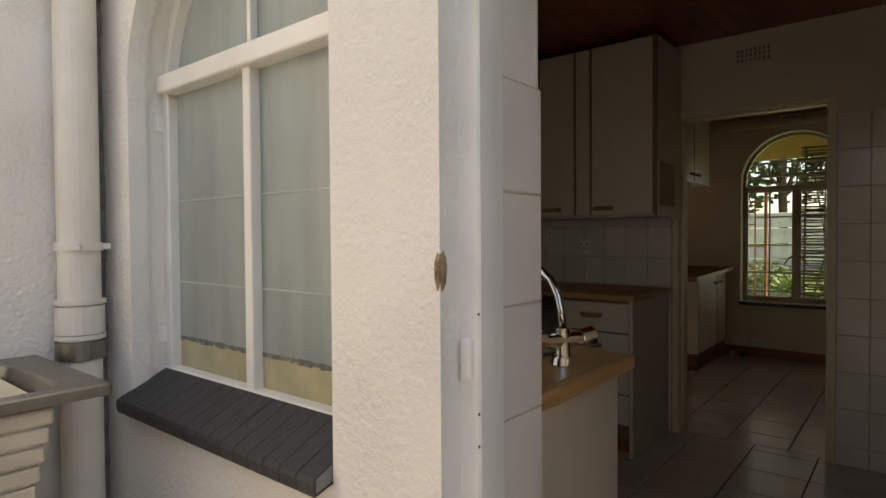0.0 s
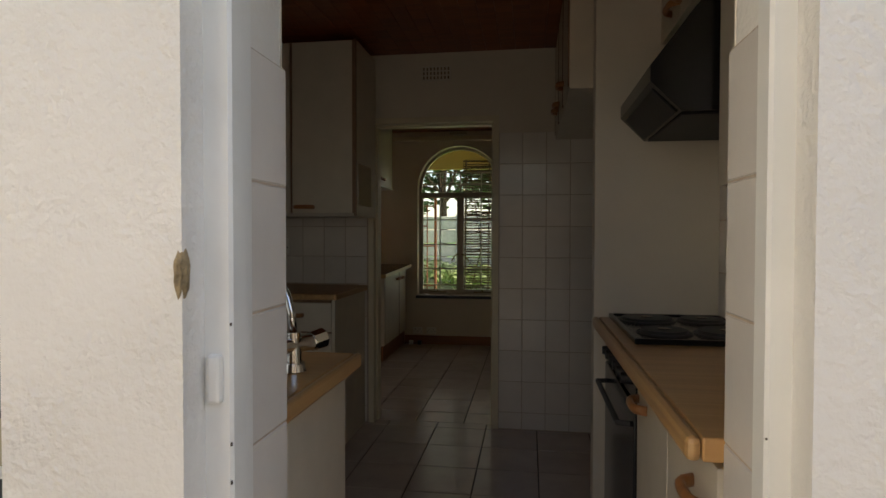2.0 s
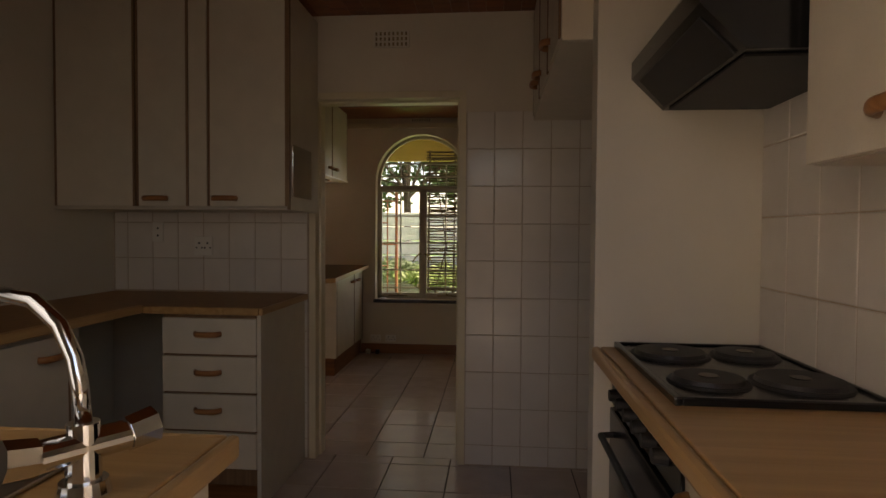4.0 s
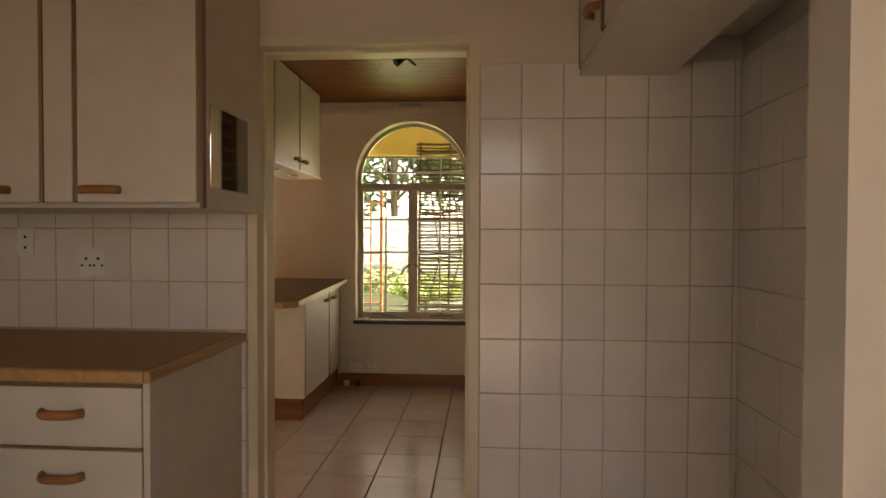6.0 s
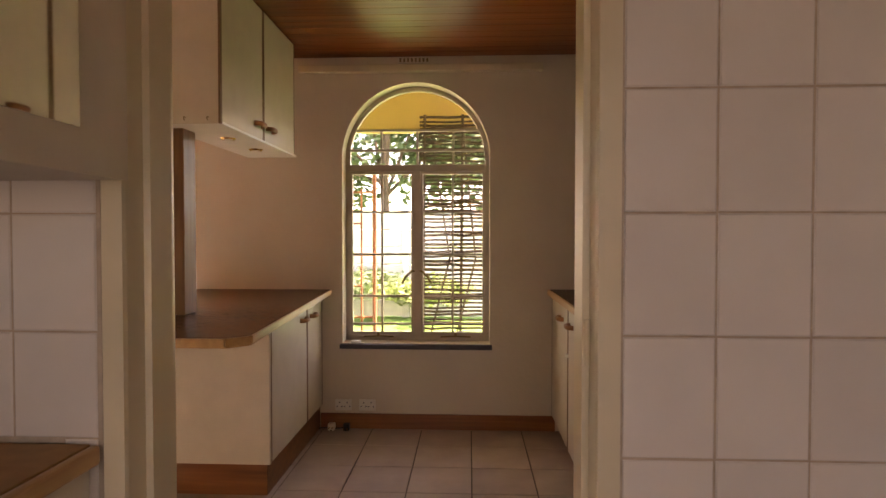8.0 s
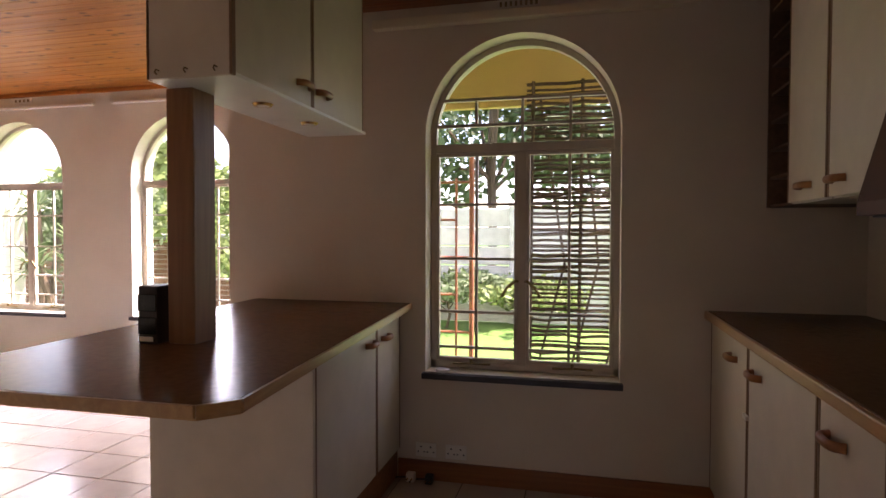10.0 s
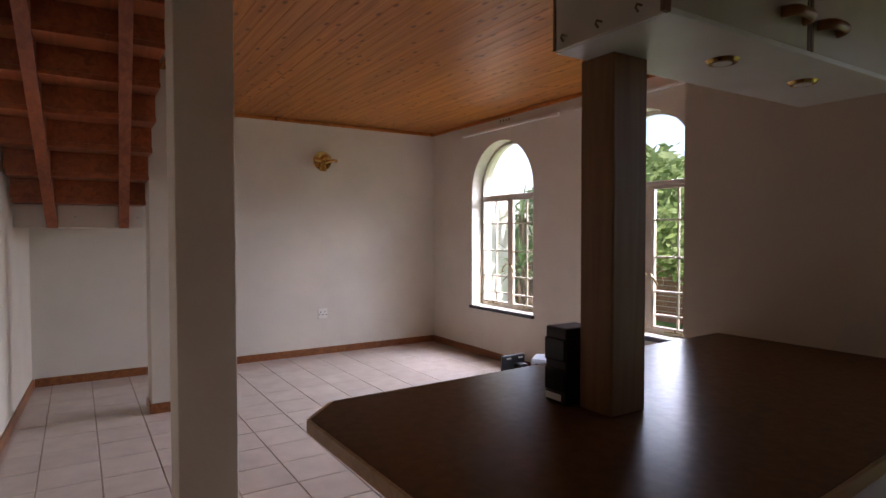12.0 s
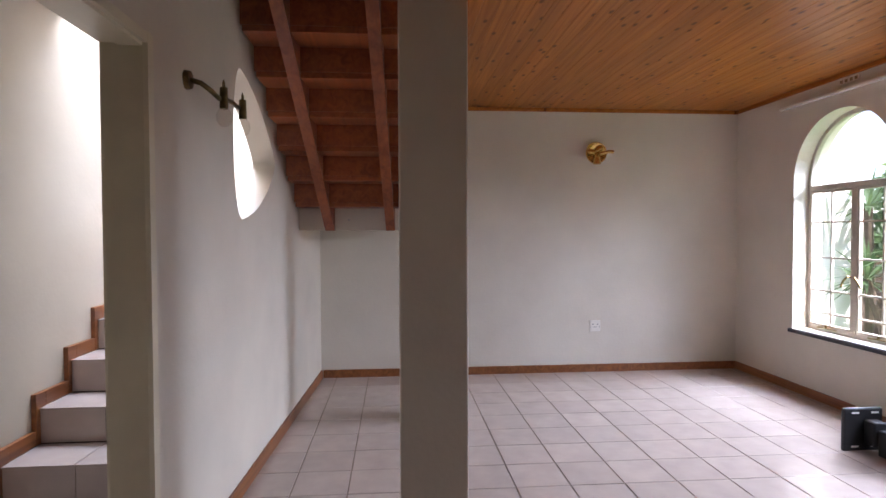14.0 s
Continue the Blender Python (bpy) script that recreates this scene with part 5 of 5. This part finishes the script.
# ---- wall lamps ----
def brass_sconce(at):
    s = thing("wall_lamp", at, "polished brass leaf-shaped wall lamp, unlit", "wall lamp")
    d = bmesh.new()
    bmesh.ops.create_uvsphere(d, u_segments=24, v_segments=14, radius=0.07)
    for v in d.verts:
        rr = math.hypot(v.co.y, v.co.z) / 0.07
        v.co = Vector((v.co.x * 0.2 + 0.012 + 0.03 * rr ** 3, v.co.y, v.co.z))
    part("backplate", d, BRASS, s, "round dished brass plate", True)
    part("rim", tube(bmesh.new(), [(0.044, 0.068 * math.cos(2 * math.pi * i / 24), 0.068 * math.sin(2 * math.pi * i / 24)) for i in range(25)], 0.005, 6), BRASS, s, "", True)
    for k in range(3):
        a = radians(-40 + k * 120)
        lf = bmesh.new()
        bmesh.ops.create_uvsphere(lf, u_segments=12, v_segments=8, radius=0.04)
        for v in lf.verts:
            v.co = Vector((v.co.x * 0.18 + 0.04, v.co.y * 0.5, v.co.z * 0.8))
        bmesh.ops.transform(lf, matrix=pose(0, 0, 0, math.degrees(a), 0, 0) @ pose(0, 0.0, 0.03), verts=lf.verts[:])
        part("leaf", lf, BRASS, s, "", True)
    part("arm", tube(bmesh.new(), [(0.02, 0, 0), (0.07, 0.02, -0.01), (0.09, 0.07, 0.004), (0.09, 0.1, 0.0)], 0.012, 8), BRASS, s)
    part("bulb_holder", cyl(bmesh.new(), (0.085, -0.01, -0.035), (0.085, -0.01, -0.08), 0.02, 0.026, 14), BRASS, s)
    return s


brass_sconce((-6.91, 6.83, 2.13)).scale = (1.45, 1.45, 1.45)
s2 = thing("wall_lamp", (-3.83, 4.058, 1.985), "aged brass two-arm spot wall lamp with glass shades", "wall lamp")
part("backplate", cyl(bmesh.new(), (0, 0, 0), (0, 0.02, 0), 0.04, 0.036, 20), BRASS_OLD, s2)
part("arm", tube(bmesh.new(), [(0, 0.02, 0), (0.0, 0.06, -0.012), (-0.03, 0.09, -0.035), (-0.1, 0.1, -0.05), (-0.18, 0.1, -0.035), (-0.26, 0.11, -0.03), (-0.34, 0.12, -0.04)], 0.011, 8), BRASS_OLD, s2, "", True)
for x, y in ((-0.12, 0.115), (-0.35, 0.135)):
    h = part("bulb_holder", cyl(bmesh.new(), (x, y, -0.09), (x, y, 0.0), 0.018, 0.016, 16), BRASS_OLD, s2)
    part("loop", tube(bmesh.new(), [(x - 0.012, y, 0.0), (x - 0.012, y, 0.02), (x, y, 0.032), (x + 0.012, y, 0.02), (x + 0.012, y, 0.0)], 0.003, 6), BRASS_OLD, h)
    sh = bmesh.new()
    bmesh.ops.create_uvsphere(sh, u_segments=16, v_segments=10, radius=0.033)
    for v in sh.verts:
        v.co = Vector((v.co.x + x, v.co.y + y, v.co.z * 1.3 - 0.125))
    part("bulb", sh, BULB, h, "clear glass bulb", True)

# ---- loose things on the dining floor ----
br = thing("wall_bracket", (-4.75, 7.81, 0), "black steel screen wall bracket standing on the floor", "bracket")
part("plate", bx(-0.015, 0.015, -0.15, 0.11, 0.0, 0.27, 0.012), BLACK_MATT, br)
for y in (-0.1, 0.03):
    for z in (0.03, 0.24):
        part("slot", bx(0.0152, 0.0165, y, y + 0.05, z - 0.006, z + 0.006, 0.0005), PLASTIC, br)
part("arm", bx(0.016, 0.1, -0.02, 0.07, 0.05, 0.2, 0.01), BLACK_MATT, br)
part("arm", bx(0.1005, 0.2, 0.0, 0.1, 0.0, 0.16, 0.01), BLACK_MATT, br)
tv = thing("television", (-4.3, 7.88, 0), "small grey tube television on the floor", "television")
TVGREY = material("silver_grey_plastic", (0.42, 0.45, 0.5), 0.4, 9, 0.05)
part("case", bx(-0.19, 0.19, -0.11, 0.12, 0.0, 0.31, 0.012), TVGREY, tv)
part("tube_housing", prism(bmesh.new(), [(-0.15, 0.02), (0.15, 0.02), (0.15, 0.27), (-0.15, 0.27)], 0.12, 0.24), BLACK_MATT, tv)
part("bezel", bx(-0.185, 0.185, -0.122, -0.1105, 0.01, 0.30, 0.006), TVGREY, tv)
part("screen", bx(-0.15, 0.15, -0.128, -0.1215, 0.055, 0.275, 0.006), BLACK, tv)
for k in range(3):
    part("button", cyl(bmesh.new(), (0.05 + k * 0.03, -0.127, 0.03), (0.05 + k * 0.03, -0.12, 0.03), 0.006), BLACK_MATT, tv)
tv.rotation_euler = (0, 0, radians(38))
cab = thing("cable", (-4.28, 7.86, 0.31), "coiled white cable on the television", "cable")
part("coil", tube(bmesh.new(), [(0.09 * math.cos(a * 0.7), 0.08 * math.sin(a * 0.7), 0.006 + 0.04 * abs(math.sin(a * 0.33)) + 0.0015 * a) for a in range(26)], 0.005, 6), PLASTIC, cab)

# ---- outside: garden ----
structure("ground", bx(-400, 400, 7.1, 400, -0.3, -0.12), LAWN, "sunlit green lawn", "ground")
structure("ground_far", bx(-400, 400, -400, 7.1, -0.3, -0.125), PRECAST, "plain ground round the house", "ground")


def leaf_cloud(bm, centre, radii, n, size, seed):
    """Many small folded leaves scattered through an uneven volume."""
    rnd = random.Random(seed)
    c = Vector(centre)
    for _ in range(n):
        d = Vector((rnd.gauss(0, 1), rnd.gauss(0, 1), rnd.gauss(0, 1))).normalized()
        p = c + Vector((d.x * radii[0], d.y * radii[1], d.z * radii[2])) * (rnd.random() ** 0.4) * (0.75 + 0.5 * noise.noise(d * 2.0 + c))
        u = Vector((rnd.gauss(0, 1), rnd.gauss(0, 1), rnd.gauss(0, 0.6))).normalized()
        w = u.orthogonal().normalized()
        s = size * rnd.uniform(0.6, 1.3)
        a, b, e, f = (bm.verts.new(p + q) for q in (-u * s, w * s * 0.45, u * s, -w * s * 0.45))
        bm.faces.new((a, b, e)), bm.faces.new((a, e, f))
    return bm


def tree(name, at, h, spread, seed, leaf, label, n=2600, size=0.09, trunk=0.09):
    t = thing(name, at, label, "tree")
    rnd = random.Random(seed)
    tr = bmesh.new()
    tube(tr, [(0, 0, 0), (0.05, 0.02, h * 0.25), (0.0, 0.05, h * 0.5), (0.08, 0, h * 0.75)], trunk, 8)
    crowns = []
    for k in range(7):
        a = k * 2.4 + rnd.random()
        r = spread * rnd.uniform(0.35, 0.75)
        e = Vector((math.cos(a) * r, math.sin(a) * r, h * rnd.uniform(0.5, 0.95)))
        cyl(tr, (0.02, 0.02, h * rnd.uniform(0.25, 0.5)), e, trunk * 0.5, trunk * 0.15, 6)
        crowns.append(e)
    part("trunk", tr, BARK, t)
    cr = bmesh.new()
    for i, e in enumerate(crowns):
        leaf_cloud(cr, e, (spread * 0.55, spread * 0.55, h * 0.24), n // 7, size, seed * 31 + i)
    part("crown", cr, leaf, t)
    return t


pw_ = thing("precast_wall", (0, 13.0, -0.12), "pale precast concrete garden wall with panels", "garden wall", kind="structure")
for i in range(-2, 5):
    part("wall_post", bx(i * 1.5 - 0.06, i * 1.5 + 0.06, -0.06, 0.06, 0, 1.85, 0.01), PRECAST, pw_)
    for k in range(6):
        part("panel", bx(i * 1.5 + 0.06, i * 1.5 + 1.44, -0.025, 0.025, k * 0.3 + 0.01, k * 0.3 + 0.295, 0.01), PRECAST, pw_)
bw_ = thing("brick_wall", (-7.5, 12.8, -0.12), "low brown face-brick garden wall", "garden wall", kind="structure")
part("coping", bx(-6.0, 4.4, -0.13, 0.13, 1.3, 1.38, 0.01), PRECAST, bw_)
rnd = random.Random(21)
rows_ = bmesh.new()
for k in range(15):
    x = -6.0 + (0.115 if k % 2 else 0)
    while x < 4.3:
        box(rows_, x, x + 0.222, -0.11 + rnd.uniform(-0.004, 0.004), 0.11, k * 0.086, k * 0.086 + 0.076)
        x += 0.232
part("bricks", rows_, BRICK_OUT, bw_)["kind"] = "stuff"
part("mortar", bx(-6.0, 4.35, -0.095, 0.095, 0, 1.3), PRECAST, bw_)
pillar = structure("garden_pillar", bx(-8.25, -7.7, 9.75, 10.2, -0.12, 2.9, 0.02), PLASTER_OUT, "pale plastered garden pillar", "pillar")
tree("tree", (-2.2, 15.2, -0.12), 5.5, 2.6, 3, LEAF, "dense green garden tree behind the wall", 5200, 0.13)
tree("tree", (0.8, 16.0, -0.12), 6.0, 3.0, 5, LEAF, "dense green garden tree behind the wall", 5200, 0.13)
tree("tree", (-8.0, 19.0, -0.12), 4.2, 2.6, 8, LEAF, "tall green garden tree", 5200, 0.13)
tree("tree", (-9.5, 14.5, -0.12), 3.4, 2.2, 9, LEAF_LIGHT, "light green garden tree", 5200, 0.13)
tree("shrub", (-5.6, 12.0, -0.12), 1.9, 1.1, 11, LEAF_LIGHT, "bright green garden shrub", 3500, 0.08, 0.03)
tree("shrub", (-8.2, 11.5, -0.12), 2.4, 1.3, 12, LEAF, "dark green garden shrub", 3500, 0.08, 0.03)
tree("shrub", (-2.4, 12.3, -0.12), 0.8, 0.9, 13, LEAF, "low green shrub by the garden wall", 2200, 0.06, 0.02)
tree("shrub", (-1.2, 12.4, -0.12), 0.7, 0.8, 14, LEAF_LIGHT, "low green shrub by the garden wall", 1800, 0.06, 0.02)


def dracaena(at, h, seed, n=46):
    t = thing("spiky_plant", at, "tall dracaena with spiky leaf heads", "plant")
    rnd = random.Random(seed)
    tr, lv = bmesh.new(), bmesh.new()
    for k in range(3):
        a = rnd.uniform(0, 6.28)
        top = Vector((0.35 * math.cos(a), 0.35 * math.sin(a), h * rnd.uniform(0.7, 1.0)))
        tube(tr, [(0.05 * math.cos(a), 0.05 * math.sin(a), 0), top * 0.5 + Vector((0.05, 0, 0)), top], 0.045, 8)
        for i in range(n):
            d = Vector((rnd.gauss(0, 1), rnd.gauss(0, 1), rnd.uniform(-0.5, 1.2))).normalized()
            L, w = rnd.uniform(0.35, 0.6), d.cross(Vector((0, 0, 1))).normalized() * 0.018
            m_ = top + d * L * 0.55
            e = top + d * L + Vector((0, 0, -0.12 * L))
            v = [lv.verts.new(q) for q in (top + w * 0.6, top - w * 0.6, m_ - w, m_ + w, e)]
            lv.faces.new((v[0], v[1], v[2], v[3])), lv.faces.new((v[3], v[2], v[4]))
    part("trunk", tr, BARK, t)
    part("crown", lv, LEAF, t)


dracaena((-7.6, 10.3, -0.12), 2.3, 4)
dracaena((-7.0, 10.9, -0.12), 2.6, 6)
dracaena((-6.7, 9.8, -0.12), 1.3, 7)

# rust-red climbing frame in the garden
cf = thing("trellis_frame", (-1.3, 8.03, -0.12), "rust-red steel ladder trellis standing outside the window", "trellis")
for x, r in ((-0.19, 0.011), (0.083, 0.018), (-0.03, 0.009)):
    part("upright", cyl(bmesh.new(), (x, 0, 0), (x, 0, 1.95 if r > 0.015 else 1.8), r, n=10), RUST, cf)
for k in range(6):
    part("rung", cyl(bmesh.new(), (-0.19, 0, 0.42 + k * 0.27), (0.083 if k % 2 else -0.03, 0, 0.42 + k * 0.27), 0.009, n=8), RUST, cf)

lid = thing("jar_lid", (-1.15, 6.87, 0.562), "small white jar lid on the slate sill", "jar lid")
part("rim", cyl(bmesh.new(), (0, 0, 0), (0, 0, 0.014), 0.038, 0.036, 24), PLASTIC, lid)

# reed screen outside the kitchen window, with its timber frame
rs = thing("reed_screen", (-0.45, 7.5, 0.2), "woven dark reed screen hanging outside the window", "screen")
reeds = bmesh.new()
rnd = random.Random(5)
z = 0.15
while z < 2.0:
    x0 = -0.32
    pts = [(-0.33 + 0.9 * i / 8, 0.012 * (-1) ** i, z + rnd.uniform(-0.006, 0.006)) for i in range(9)]
    tube(reeds, pts, rnd.uniform(0.007, 0.0125), 5)
    z += rnd.uniform(0.022, 0.042)
part("reeds", reeds, REED, rs)["kind"] = "stuff"
for x in (-0.31, -0.02, 0.27, 0.55):
    part("upright", cyl(bmesh.new(), (x, 0.0, -0.32), (x + 0.02, 0.0, 2.0), 0.011, n=8), REED, rs)
for k in range(3):
    part("branch", tube(bmesh.new(), [(-0.3 + 0.2 * k, 0.03, 0.1), (-0.1 + 0.2 * k, 0.035, 0.9), (-0.25 + 0.25 * k, 0.03, 1.9)], 0.008, 6), REED, rs)
# eaves beam outside the kitchen window
structure("eaves_board", bx(-2.1, 1.2, 7.75, 7.8, 2.11, 2.75, 0.004), SOFFIT, "yellow painted eaves board outside the window", "eaves")
structure("eaves_soffit", bx(-2.1, 1.2, 7.1, 7.8, 2.76, 2.8), SOFFIT, "yellow painted eaves soffit", "eaves")

# ---- pieces: floor and wall tiles ----
ID = Matrix.Identity(4)
lay("tile", floor_1, TILE_FLOOR, -2.15, 0.77, 1.205, 4.065, 0.326, 0.32, -0.555, 3.645, pose(0, 0, 0), 0.005)
lay("tile", floor_2, TILE_FLOOR, -2.38, 0.77, 4.065, 6.84, 0.326, 0.32, -0.71, 3.645, pose(0, 0, 0), 0.005)
lay("tile", floor_3, TILE_FLOOR, -6.93, -2.38, 3.2, 8.3, 0.308, 0.2985, -4.42, 4.94, pose(0, 0, 0), 0.0055)
EAST = pose(0, 4.0 - 0.011, 0, 90)
lay("wall_tile", field_1, TILE_WALL, -0.15, 0.767, 0.004, TOP, 0.1495, 0.2, 0.0, 1.711 - 1.8, pose(0, 3.989, 0, 90))
lay("wall_tile", field_2, TILE_WALL, -2.147, -1.019, 0.93, 1.5, 0.1495, 0.2, -1.024, 0.111, pose(0, 3.989, 0, 90))
lay("wall_tile", field_2, TILE_WALL, -1.085, -1.019, 0.004, 0.928, 0.1495, 0.2, -1.024, 0.111, pose(0, 3.989, 0, 90))
SIDE = pose(0.764, 0, 0, 90, 0, -90)
lay("wall_tile", field_3, TILE_WALL, -3.988, -2.692, 0.004, TOP, 0.1495, 0.2, -3.988, 1.711 - 1.8, SIDE)
lay("wall_tile", field_4, TILE_WALL, -2.598, -1.215, 0.93, 2.0, 0.1495, 0.2, -2.598, 0.111, SIDE)
lay("wall_tile", field_5, TILE_WALL, 1.052, 1.207, 0.0, 1.54, 0.155, 0.2055, 1.052, 1.335 - 0.2055 * 6, pose(-0.377, 0, 0, 90, 0, 90))
lay("wall_tile", field_6, TILE_WALL, -1.207, -1.052, 0.0, 1.54, 0.155, 0.2055, -1.207, 1.335 - 0.2055 * 6, pose(0.351, 0, 0, 90, 0, -90))
